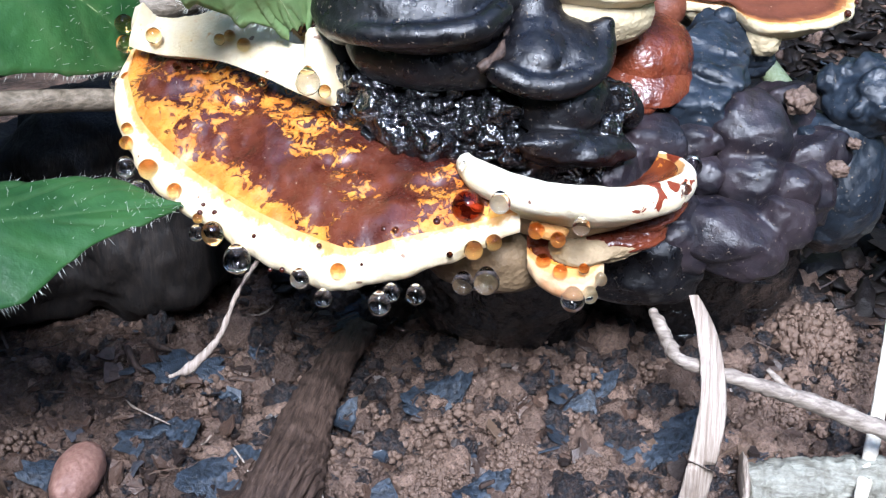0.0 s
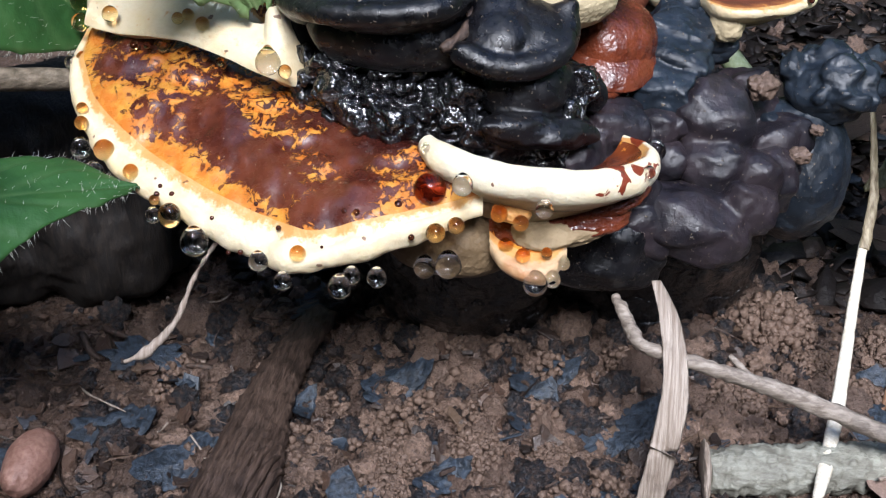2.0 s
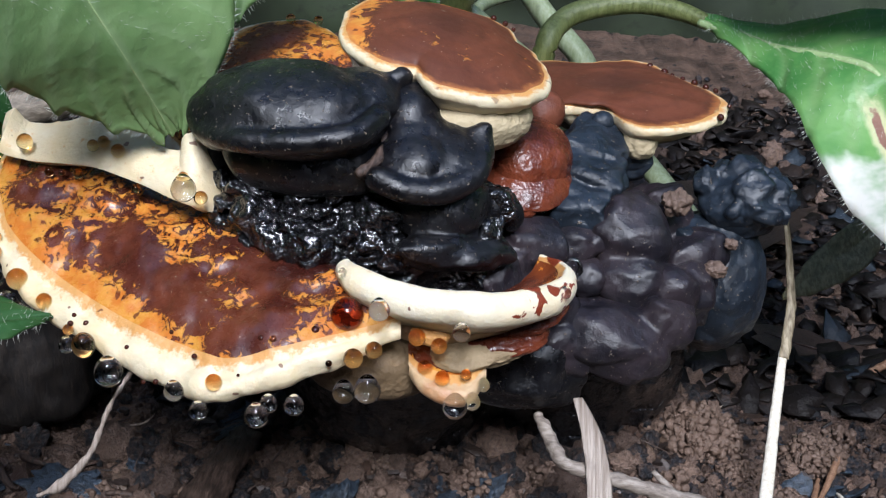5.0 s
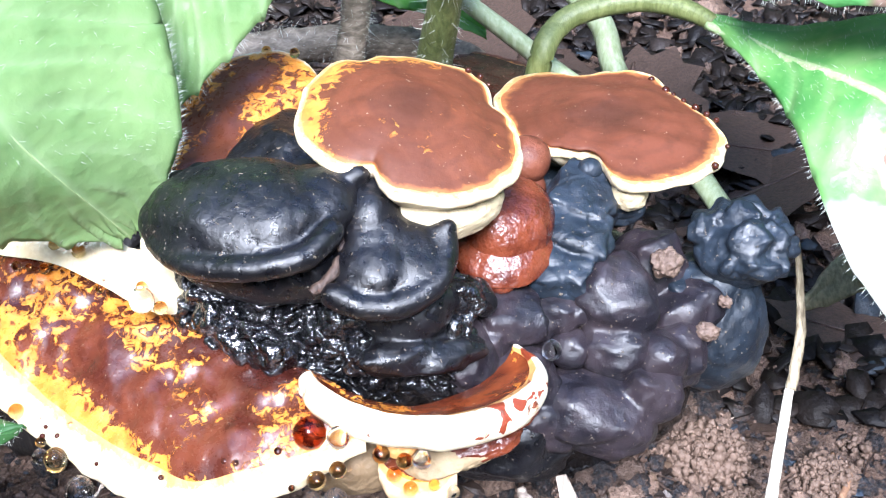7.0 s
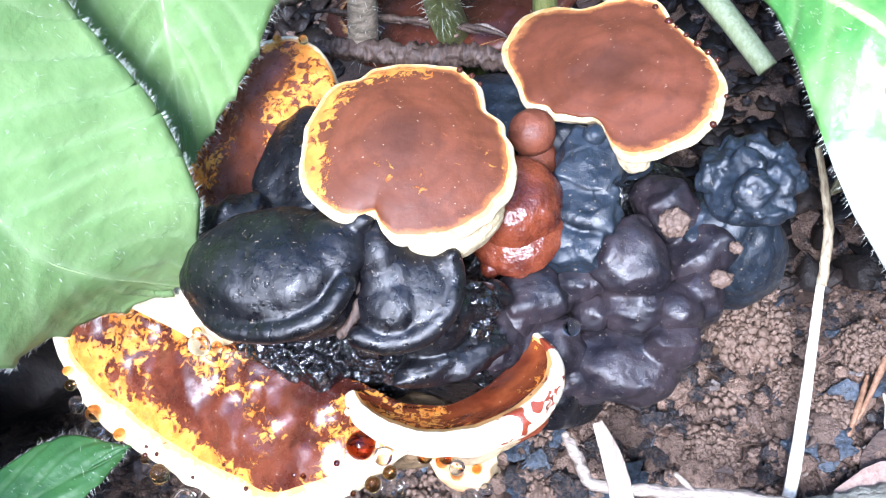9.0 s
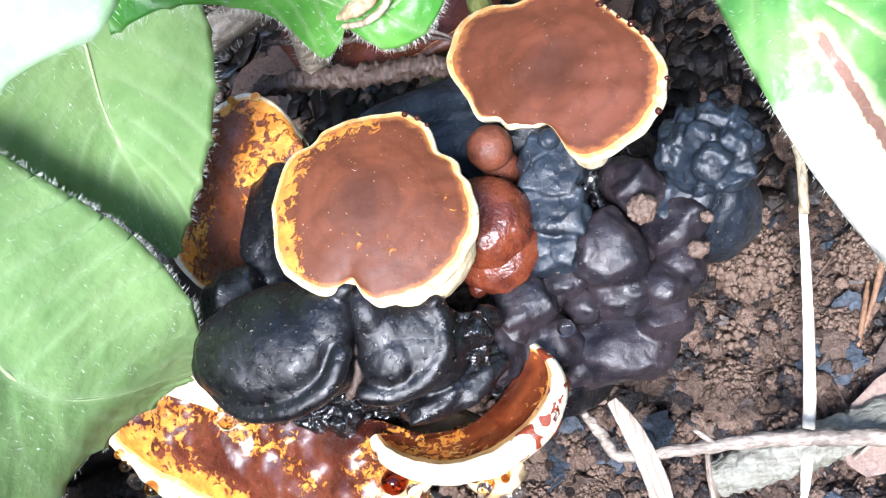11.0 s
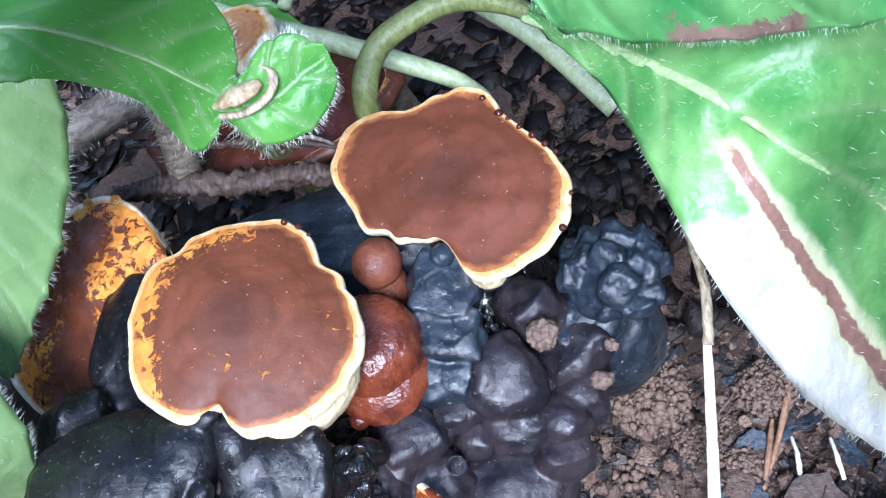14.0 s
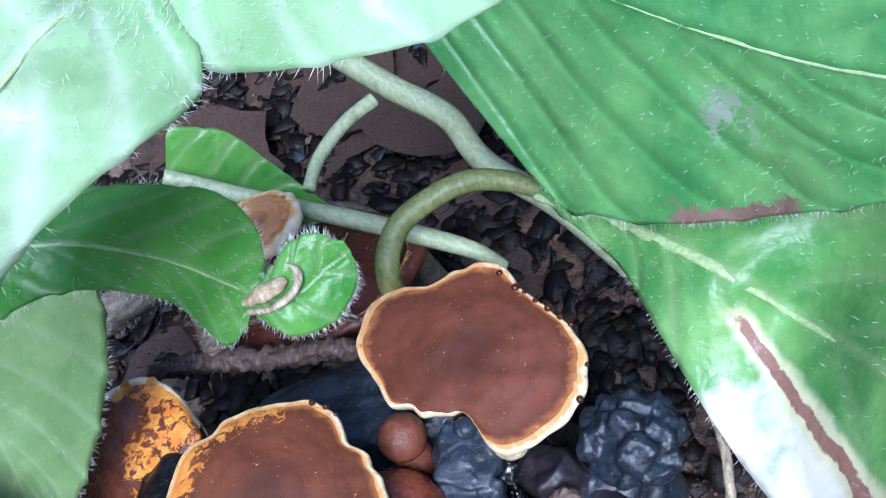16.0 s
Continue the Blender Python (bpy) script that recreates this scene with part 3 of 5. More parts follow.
def tube(name, points, radii, mat, owner=None, n=60, sides=14, rough=0.0, seed=1.0, label="", flat=1.0):
    c = curve(points, n)
    r = np.interp(np.linspace(0, 1, n), np.linspace(0, 1, len(radii)), radii)
    t = np.gradient(c, axis=0)
    t /= np.linalg.norm(t, axis=1, keepdims=True)
    up = np.array([0.13, 0.21, 0.97])
    a = np.cross(t, up)
    a /= np.linalg.norm(a, axis=1, keepdims=True)
    b = np.cross(a, t)
    v = []
    for k in range(n):
        for j in range(sides):
            q = 2 * np.pi * j / sides
            v.append(c[k] + r[k] * (np.cos(q) * a[k] + flat * np.sin(q) * b[k]))
    v = np.array(v)
    if rough:
        away = v - np.repeat(c, sides, 0)
        away /= np.maximum(np.linalg.norm(away, axis=1, keepdims=True), 1e-6)
        v = v + away * (wave(v, 0.5, seed) * rough)[:, None]
    f = grid_faces(n, sides, True)
    v = np.concatenate([v, c[:1], c[-1:]])
    m = n * sides
    f += [((j + 1) % sides, j, m) for j in range(sides)] + [(m - sides + j, m - sides + (j + 1) % sides, m + 1) for j in range(sides)]
    return build(name, v, f, mat, owner, label)


_blades = []


def blade(name, left, mid, right, mat, owner, veins=7, arch=2.0, n=140, half=16, label="", sag=0.5, wavy=0.6, seed=1.0, skew=0.22, spine=0.7):
    """A leaf blade spread from its midrib to its two edges, with sunken veins and real thickness."""
    L, M, R = curve(left, n), curve(mid, n), curve(right, n)
    v, al, ac, ve = [], [], [], []
    vs = np.linspace(-1, 1, 2 * half + 1)
    for k in range(n):
        t = k / (n - 1)
        for s in vs:
            e = L[k] if s < 0 else R[k]
            w = abs(s)
            p = M[k] + (e - M[k]) * w
            ph = (t - skew * w) * veins
            d = abs(ph - round(ph))
            groove = np.exp(-((d / 0.12) ** 2)) * (0.25 + 0.75 * min(1, w * 4))
            rib = np.exp(-((w / 0.035) ** 2))
            p = p + np.array([0, 0, arch * np.sin(np.pi * w) * 0.9 - sag * groove + 0.35 * np.cos(2 * np.pi * ph) * sag * np.sin(np.pi * min(w * 1.1, 1))])
            v.append(p), al.append(t), ac.append(s), ve.append(max(groove * 0.6, rib))
    v = np.array(v)
    f = grid_faces(n, len(vs))
    nrm = vertex_normals(v, f)
    v = v + nrm * (wave(v, 0.06, seed) * wavy)[:, None]
    ob = build(name, v, f, mat, owner, label, {"along": al, "across": ac, "vein": ve})
    mod = ob.modifiers.new("thickness", "SOLIDIFY")
    mod.thickness, mod.offset = 0.35 * MM, 0
    if spine:
        tube("midrib", v.reshape(n, len(vs), 3)[:: n // 12, half] - (0, 0, 0.35 * spine), [spine, spine * 0.8, spine * 0.5, spine * 0.2], M_RIB, ob, 60, 8, flat=0.6)
    _blades.append(ob)
    return v.reshape(n, len(vs), 3), nrm.reshape(n, len(vs), 3)


def hairs(name, spots, ways, owner, length=(1.0, 2.2), width=0.032, seed=3):
    """Fine hairs as thin three-sided spikes."""
    rng = np.random.default_rng(seed)
    v, f = [], []
    for p, d in zip(spots, ways):
        d = d + rng.normal(0, 0.3, 3)
        d /= np.linalg.norm(d)
        a = np.cross(d, (0.3, 0.5, 0.8))
        a /= np.linalg.norm(a)
        b = np.cross(d, a)
        l = rng.uniform(*length)
        bend = rng.normal(0, 0.12, 3) * l
        k = len(v)
        for q in range(3):
            c, s = np.cos(q * 2.094), np.sin(q * 2.094)
            v.append(p + (c * a + s * b) * width)
        for q in range(3):
            c, s = np.cos(q * 2.094), np.sin(q * 2.094)
            v.append(p + d * l * 0.55 + bend * 0.4 + (c * a + s * b) * width * 0.7)
        v.append(p + d * l + bend)
        for q in range(3):
            r = (q + 1) % 3
            f += [(k + q, k + r, k + 3 + r, k + 3 + q)]
            f += [(k + 3 + q, k + 3 + r, k + 6)]
    return tagged(build(name, v, f, M_HAIR, owner), kind="stuff")


def leaf_hairs(owner, v, nrm, count, edge=260, seed=5, length=(0.9, 2.0)):
    rng = np.random.default_rng(seed)
    nu, nv = v.shape[:2]
    i, j = rng.integers(1, nu - 1, count), rng.integers(1, nv - 1, count)
    up = nrm[i, j] * np.sign(nrm[i, j][:, 2:3] + 1e-6)
    spots, ways = [v[i, j]], [up]
    for col, other in ((0, 1), (nv - 1, nv - 2)):
        t = rng.uniform(1, nu - 2, edge)
        k = t.astype(int)
        fr = (t - k)[:, None]
        e = v[k, col] * (1 - fr) + v[k + 1, col] * fr
        w = v[k, col] - v[k, other]
        spots.append(e), ways.append(w / np.maximum(np.linalg.norm(w, axis=1, keepdims=True), 1e-6))
    hairs("hairs", np.concatenate(spots), np.concatenate(ways), _blades[-1], length, seed=seed)


def flake(name, centre, radius, mat, owner=None, label="", turn=(0, 0, 0), thick=0.6, seed=1.0, longish=1.5, curl=0.4, rag=0.25):
    """A thin ragged flake with a little curl."""
    n, m = 26, 5
    v = []
    for side in (1, -1):
        for k in range(m + 1):
            for j in range(n):
                a = 2 * np.pi * j / n
                e = radius * (1 + rag * noise.fractal(Vector((2 * np.cos(a) + seed, 2 * np.sin(a), seed)), 0.7, 2.0, 3))
                x, y = e * longish * np.cos(a) * k / m, e * np.sin(a) * k / m
                z = curl * (x / radius) ** 2 + 0.25 * curl * noise.fractal(Vector((x / radius, y / radius, seed)), 0.7, 2.0, 3) * 2 + side * thick / 2 * (1 if k < m else 0.2)
                v.append((x, y, z))
    f = [q[::-1] for q in grid_faces(m + 1, n, True)] + grid_faces(m + 1, n, True, (m + 1) * n)
    p = np.array(v) @ np.array(Euler([radians(a) for a in turn]).to_matrix()).T + np.asarray(centre)
    return build(name, p, f, mat, owner, label, smooth=True)


# ---- ground ----
GROUND = -25.0


def ground_height(x, y):
    h = 3.2 * noise.fractal(Vector((x * 0.02, y * 0.02, 1.0)), 0.8, 2.0, 4) + 2.4 * noise.fractal(Vector((x * 0.09, y * 0.09, 4.0)), 0.7, 2.0, 4)
    h += 14.0 * math.exp(-(((x - 5) / 58) ** 2) - ((y - 48) / 36) ** 2)
    near = math.exp(-((x / 160) ** 2 + ((y - 20) / 160) ** 2))
    fine = 1.9 * noise.fractal(Vector((x * 0.35, y * 0.35, 7.0)), 0.7, 2.0, 3) * near
    return GROUND + h + fine


def make_ground():
    n = 260
    t = np.linspace(-1, 1, n)
    s = 210 * t + 60000 * np.sign(t) * np.maximum(np.abs(t) - 0.72, 0) ** 3 / 0.28**3
    v = [(x - 10, y + 30, ground_height(x - 10, y + 30)) for y in s for x in s]
    return tagged(build("ground", v, grid_faces(n, n), M_SOIL), "dark damp garden soil with charcoal and litter", "soil", kind="structure")


make_ground()


def make_shade_wall():
    """An added dark wall round the bed, mostly unseen, that blocks low skylight."""
    v, n, m = [], 200, 26
    for i in range(m):
        s = i / (m - 1)
        z = -60 + 310 * min(1.0, s / 0.8)
        for j in range(n):
            a = 2 * math.pi * j / n
            k = 425 + 150 * max(0.0, s - 0.8) / 0.2 + 24 * noise.fractal(Vector((3 * math.cos(a), 3 * math.sin(a), z * 0.02)), 0.8, 2.0, 4) + 9 * noise.fractal(Vector((16 * math.cos(a), 16 * math.sin(a), z * 0.06)), 0.6, 2.0, 3)
            # Higher behind and on the left, to cut more skylight there.
            up = z * (1.9 + 0.7 * math.sin(a) + 1.3 * max(0.0, -math.cos(a))) if z > 0 else z
            v.append((k * math.cos(a), 30 + k * math.sin(a), up))
    tagged(build("shade_wall", v, grid_faces(m, n, True), M_SHADE_WALL), "added dark wall round the bed, blocking low skylight", "hedge", kind="structure")


make_shade_wall()


# ---- the old charred fungus mass ----
mass = thing("fungus_mass", "black knobbly mass of old bracket fungus on wet charred wood", "fungus", at=(0, 30, -20))
lobe("wood_core", (-28, 46, 20), (34, 25, 40), M_CHAR, mass, lumps=0.16, fine=0.06, seed=2, sub=6, label="wet charred wood")
lobe("wood_core", (10, 54, 6), (28, 24, 33), M_CHAR, mass, lumps=0.16, fine=0.05, seed=5, sub=6, label="wet charred wood")
lobe("wood_face", (-36, 10, 43), (19, 9, 12), M_CHAR, mass, (10, 0, 8), 0.2, 0.10, seed=8, sub=6, label="cracked wet charred wood")


def char_blocks(count, seed, small, large):
    """Angular chunks of cracked charcoal over the face of the wood."""
    rng = np.random.default_rng(seed)
    out = []
    for k in range(count):
        x, z = rng.uniform(-58, -6), rng.uniform(34, 58)
        y = 2.0 + 0.008 * (x + 34) ** 2 + 0.02 * (z - 46) ** 2 - 3.0 * rng.random()
        r = rng.uniform(small, large)
        out.append(lobe_shape((x, y, z), (r * rng.uniform(0.9, 1.7), r, r * rng.uniform(0.6, 1.1)), rng.uniform(-40, 40, 3), 0.2, 0.08, seed=k * 1.3 + seed, sub=3, square=0.85))
    return out


def chain(points, radius, count):
    """Round lumps strung along a line: the swollen lip of a hood."""
    return [lobe_shape(p, (radius,) * 3, (0, 0, 0), 0.06, 0.01, seed=3.0 * k, sub=3) for k, p in enumerate(curve(points, count))]


clump("charred_grain", char_blocks(52, 6, 1.8, 4.4), M_CHAR, mass, 0.4, 0, 1.2, 2.2, "glossy cracked chunks of wet charcoal")
clump("charred_grit", char_blocks(420, 9, 0.5, 1.6), M_CHAR, mass, 0.35, 0, 0.7, 0.9, "sparkling wet charcoal grit")
clump("hood", [
    lobe_shape((-41, 6.4, 71.2), (17.0, 12.6, 8.0), (9, 3, -6), 0.07, 0.006, seed=3.4, sub=6, freq=1.2),
    lobe_shape((-53.5, 8.5, 69.5), (6.8, 9, 6.6), (0, 0, 0), 0.08, 0.01, seed=4),
    lobe_shape((-30.0, 9.6, 73.0), (8.0, 8, 5.2), (0, 8, 0), 0.08, 0.01, seed=5),
    lobe_shape((-24.0, 13.0, 75.6), (3.4, 2.4, 2.4), (0, -20, 0), 0.05, 0.0, seed=6, sub=4)]
    + chain([(-56, 2.0, 68.4), (-50, -4.0, 68.8), (-42, -6.6, 69.6), (-34, -6.2, 70.0), (-28.4, -3.4, 70.8), (-25.6, 1.6, 72.0)], 2.2, 44), M_BLACK, mass, 0.45, 12, 0.9, 8.0, "smooth black overhanging hood")
clump("hood", [
    lobe_shape((-21.4, 12.4, 69.0), (5.6, 8, 6.0), (8, 18, 10), 0.06, 0.01, seed=9, sub=6),
    lobe_shape((-19.0, 7.6, 66.4), (6.4, 6.4, 4.6), (20, 18, 10), 0.06, 0.01, seed=9.5, sub=6),
    lobe_shape((-14.4, 5.6, 63.9), (7.8, 8.8, 4.0), (24, 4, 14), 0.06, 0.01, seed=10, sub=6),
    lobe_shape((-20, 2.5, 64.5), (6.5, 6.5, 4), (28, -4, 0), 0.06, 0.01, seed=11),
    lobe_shape((-10.6, 9.6, 65.6), (3.6, 3.4, 2.4), (0, -8, 20), 0.05, 0.0, seed=12, sub=4)]
    + chain([(-11.5, 9.4, 66.2), (-9.2, 9.8, 67.0), (-7.6, 10.2, 67.6)], 1.7, 9)
    + chain([(-8.2, 9.8, 66.0), (-7.8, 6.6, 64.0), (-8.6, 2.2, 62.4), (-12, -1.4, 61.0), (-16, -3.4, 60.6), (-20.5, -4.2, 61.2), (-25.2, -3.6, 62.8)], 2.3, 44), M_BLACK, mass, 0.45, 7, 0.4, 6.0, "black draped hood with a curved lip")
clump("lower_fold", [lobe_shape((-39, 8.0, 63.5), (16.5, 11, 7.2), (6, 0, -4), 0.10, 0.01, seed=35, sub=6, square=0.3)], M_BLACK, mass, 0.5, 2, 0.6, 5.0, "lower black fold")
clump("lower_fold", [
    lobe_shape((-15.5, 7.5, 54.5), (9.6, 9.2, 7.5), (0, 8, 20), 0.08, 0.01, seed=7, sub=6),
    lobe_shape((-12, 0, 48.4), (12, 4.6, 3.4), (0, 10, 26), 0.16, 0.02, seed=9, warp=0.16, freq=1.3),
    lobe_shape((-6.5, 9, 52), (3.6, 3.6, 5.5), (0, 8, 0), 0.14, 0.02, seed=36),
    lobe_shape((-2.5, 12.5, 51.5), (2.6, 2.6, 4), (0, -8, 0), 0.14, 0.02, seed=37)], M_BLACK, mass, 0.45, 1, 0.5, 4.0, "glossy black fold")
clump("back_fold", [
    lobe_shape((-21.5, 16, 70), (5, 5, 5), (0, 0, 0), 0.08, 0.01, seed=38),
    lobe_shape((-55, 20, 60), (9, 12, 10), (0, 0, 0), 0.14, 0.02, seed=10, square=0.3, warp=0.2),
    lobe_shape((-42, 40, 57), (15, 20, 12), (0, 0, 0), 0.16, 0.02, seed=11, square=0.4, warp=0.2),
    lobe_shape((0, 9, 22), (14, 8, 9), (0, 0, 0), 0.14, 0.03, seed=24, square=0.3, warp=0.2)], M_BLACK, mass, 0.6, 2, 0.8, 6.0, "dull black fold")
clump("ridge", [
    lobe_shape((-14, 66, 42), (34, 14, 10), (0, 0, 0), 0.16, 0.03, seed=12, sub=6),
    lobe_shape((14.5, 42, 54), (8, 7.5, 4.6), (10, 14, -20), 0.12, 0.012, seed=13, sub=6, square=0.7, warp=0.16, freq=1.4),
    lobe_shape((13, 33.5, 50.5), (8.4, 6.5, 5), (18, 10, -14), 0.12, 0.012, seed=14, sub=6, square=0.7, warp=0.16, freq=1.4),
    lobe_shape((11, 26.5, 46.5), (7.6, 5.6, 5), (20, 6, -8), 0.12, 0.012, seed=15, sub=6, square=0.7, warp=0.16, freq=1.4),
    lobe_shape((20, 48, 51), (7, 7, 6), (0, 0, 0), 0.13, 0.012, seed=39, square=0.5, warp=0.2, freq=1.4)], M_BLUE, mass, 0.45, 2, 0.5, 5.0, "blue-black cracked slabs of the ridge")
lobe("ridge_bead", (15.5, 46.0, 58.4), (2.5, 2.4, 2.2), M_BLUE, mass, (0, 0, 0), 0.06, 0.01, seed=15.5, sub=4)
for shapes, pits, label in (
        ([((20.3, 27, 40.5), (8.8, 9.6, 9.6), (18, -8, 16), 17.0, 0.25), ((21.5, 20.5, 34.5), (7.6, 6.6, 6.2), (0, -8, 10), 17.5, 0.1)], 0.5, "large rounded purple-black knob"),
        ([((13.0, 18.6, 35.6), (4.2, 4.2, 4.0), (0, 0, 0), 18.0, 0.0)], 0.3, "small purple-black ball"),
        ([((1.8, 18.5, 42.4), (8.0, 6.6, 5.0), (16, 8, 18), 16.0, 0.4), ((-2.8, 14, 40), (5, 5, 5), (0, 0, 0), 16.6, 0.2)], 0.6, "glossy purple-black plate"),
        ([((17.5, 12.5, 26.2), (12.6, 9.0, 7.0), (4, 14, -12), 20.0, 0.2), ((28, 15.5, 29), (6.4, 6, 5.4), (0, 20, 20), 20.6, 0.45)], 0.5, "broad blue-black lower knob"),
        ([((29.5, 20.5, 33), (5.6, 5.6, 5.0), (0, 12, 20), 21.0, 0.2), ((33, 25.5, 30), (6.5, 6.5, 7.5), (0, 0, 0), 21.5, 0.3)], 0.6, "purple-black knob beside the large one"),
        ([((33.5, 34.5, 33), (9.0, 9.0, 7.0), (-14, -9, 30), 22.0, 0.5), ((28, 41, 41), (6.5, 7.5, 6.5), (-24, -6, 37), 22.5, 0.4)], 0.8, "dull purple-black slab"),
        ([((10.5, 22.5, 41.0), (4.6, 4.4, 4.0), (0, 0, 0), 19.0, 0.3), ((6.0, 21, 39), (4.5, 4.5, 4.0), (0, 0, 0), 19.5, 0.3), ((14.5, 21.8, 41.6), (2.6, 2.6, 2.4), (0, 0, 0), 19.8, 0.0)], 0.5, "cluster of small dark knobs"),
        ([((-5, 11, 38), (8, 6.5, 7.5), (-17, -23, 86), 34.0, 0.35), ((4, 13, 33), (8, 7, 7), (0, 0, 0), 26.0, 0.3), ((22, 28, 28), (9, 9, 10), (0, 0, 0), 33.0, 0.3), ((6, 12, 25), (10, 8, 8), (0, 0, 0), 27.0, 0.3)], 0.9, "dark crust between the knobs")):
    clump("crust_knob", [lobe_shape(at, size, turn, 0.10, 0.01, seed=k, sub=5, square=q, warp=0.12, freq=1.2) for at, size, turn, k, q in shapes], M_PURPLE, mass, 0.45, 1, pits, 5.0, label)
tube("seam", [(-24.4, 16.6, 72.0), (-24.2, 9.2, 69.6), (-24.6, 4.0, 67.2), (-25.8, -1.4, 65.0), (-28.6, -4.0, 63.4)], [0.4, 0.7, 0.8, 0.8, 1.0], M_BARK, mass, 50, 8, 0.5, label="crusty brown seam")
knot = thing("charcoal_knot", "blue-black cracked knot of charcoal beside the fungus", "charcoal", at=(46, 42, 30))


def knot_blocks():
    rng = np.random.default_rng(31)
    out = [lobe_shape((45, 42, 43), (8.5, 8.5, 7.5), (0, 0, 0), 0.15, 0.02, seed=31)]
    for k in range(24):
        d = rng.normal(0, 1, 3)
        d[2] = abs(d[2]) * 0.9
        d /= np.linalg.norm(d)
        r = rng.uniform(2.2, 4.2)
        out.append(lobe_shape(np.array((45, 42, 42.5)) + d * (8.2, 8.2, 7.6), (r * 1.2, r, r * 0.7), rng.uniform(-50, 50, 3), 0.12, 0.03, seed=k * 2.1, sub=4, square=0.55, warp=0.15))
    return out


clump("knot_body", knot_blocks(), M_BLUE, knot, 0.4, 1, 0.9, 3.0)
clump("knot_base", [
    lobe_shape((40, 41, 26), (12, 12, 16), (0, 0, 0), 0.15, 0.03, seed=32),
    lobe_shape((36.5, 37, 36), (8, 7, 5), (20, 10, 30), 0.12, 0.02, seed=33, square=0.5, warp=0.15)], M_BLUE, knot, 0.5, 1, 0.6, 4.0)

# red-brown shell and knobs
def ring(centre, angles, radii, n=96, soft=1.0, slope=(0, 0), inset=0.0):
    """A closed outline from radii at angles round a centre."""
    a = np.radians(np.linspace(-180, 180, n, endpoint=False))
    r = np.interp(a, np.radians(angles), radii, period=2 * np.pi)
    r = r - inset + [0.8 * noise.fractal(Vector((7 * math.cos(q), 7 * math.sin(q), centre[0])), 0.5, 2.0, 4) for q in a]
    for _ in range(int(soft)):
        r = (np.roll(r, 1) + 2 * r + np.roll(r, -1)) / 4
    x, y = r * np.cos(a), r * np.sin(a)
    return np.stack([centre[0] + x, centre[1] + y, centre[2] + slope[0] * x + slope[1] * y], 1)


shell = thing("bracket_fungus", "small glossy red-brown layered bracket fungus", "fungus", at=(2, 30, 45))
for at, size, turn, s in (((0.2, 31.6, 54.6), (9.4, 9.6, 7.0), (10, 7, 16), 14.0), ((-0.6, 30.6, 51.2), (10.8, 11.6, 5.4), (9, 4, 6), 15.0)):
    build("layer", *hood_shape(at, size, turn, s, 0.05, (0.0, 0.2), 0.6), M_RED, shell)
lobe("underside", (-1, 34, 48.5), (8, 12, 4.5), M_AMBERRIM, shell, (0, 0, 10), 0.12, 0.04, seed=41, label="orange-brown grainy underside")
bud = thing("fungus_bud", "round smooth reddish-brown fungus bud", "fungus", at=(3, 47, 52))
lobe("bud_head", (3.0, 47, 59.6), (4.9, 4.9, 4.8), M_BUD, bud, lumps=0.05, fine=0.01, seed=43)
lobe("bud_neck", (3.0, 46, 53), (4, 4, 6), M_BUD, bud, lumps=0.08, fine=0.01, seed=44)
knob = thing("fungus_bud", "tiny wet red-brown fungus bud", "fungus", at=(-1, 22, 44))
lobe("bud_head", (-0.4, 21.6, 48.6), (3.4, 2.6, 2.4), M_RED, knob, lumps=0.1, seed=45)
knob = thing("fungus_bud", "tiny wet red-brown fungus bud", "fungus", at=(-6, 22, 44))
lobe("bud_head", (-5.4, 21.0, 48.8), (2.2, 2.0, 1.8), M_RED, knob, lumps=0.1, seed=46)


# ---- brackets ----
cap = thing("bracket_fungus", "round dusty brown bracket fungus with a cream and yellow margin", "fungus", "brown caps", at=(-16, 25, 60))
shelf(cap, ring((-15.7, 27.2, 78),
                [-170, -152, -139, -126, -115, -109, -104, -94, -84, -68, -51, -37, -22, -6, 12, 27, 41, 47, 58, 71, 85, 101, 112, 123, 136, 153, 170],
                [20.2, 20.9, 20.8, 19.6, 17.6, 14.4, 17.6, 19.2, 20.1, 20.2, 20.2, 20.3, 20.1, 19.7, 19.2, 19.0, 17.3, 19.7, 21.4, 22.2, 21.3, 21.9, 21.4, 20.5, 21.4, 20.7, 20.1], soft=1, slope=(-0.237, 0.125), inset=0.9),
      [(-15.7, 27.2, 78)], [2.1], M_DRYCAP, True, 240, 0.0, 0.3, 0.925, seed=51, margin=M_CAPRIM, under_in=0.55, under_drop=7.0, roll=0.7, crown=4.5)
lobe("stem_base", (-11.5, 22, 67), (12.5, 12, 6.6), M_PALEPORE, cap, (0, 8, 20), 0.07, 0.015, seed=63, sub=6, label="pale cream pored underside")
cap = thing("bracket_fungus", "dusty brown kidney-shaped bracket fungus with a cream margin", "fungus", "brown caps", at=(18, 60, 45))
shelf(cap, ring((18.3, 60.8, 60.5),
                [-163, -152, -129, -104, -91, -88, -84, -77, -67, -54, -40, -25, -12, 4, 25, 47, 61, 76, 92, 107, 118, 130, 142, 153, 168, 179],
                [18.6, 15.8, 13.3, 12.1, 14.8, 18.5, 21.6, 24.8, 25.6, 26.7, 26.8, 26.1, 24.1, 21.5, 19.0, 18.9, 22.4, 24.2, 23.4, 22.1, 26.8, 29.6, 29.1, 26.8, 22.5, 19.2], soft=1, slope=(0.038, 0.025), inset=0.9),
      [(18.3, 60.8, 60)], [2.0], M_PLAINCAP, True, 240, 0.4, 0.45, 0.93, seed=52, margin=M_CAPRIM, under_in=0.6, under_drop=6, roll=0.7, crown=2.5)
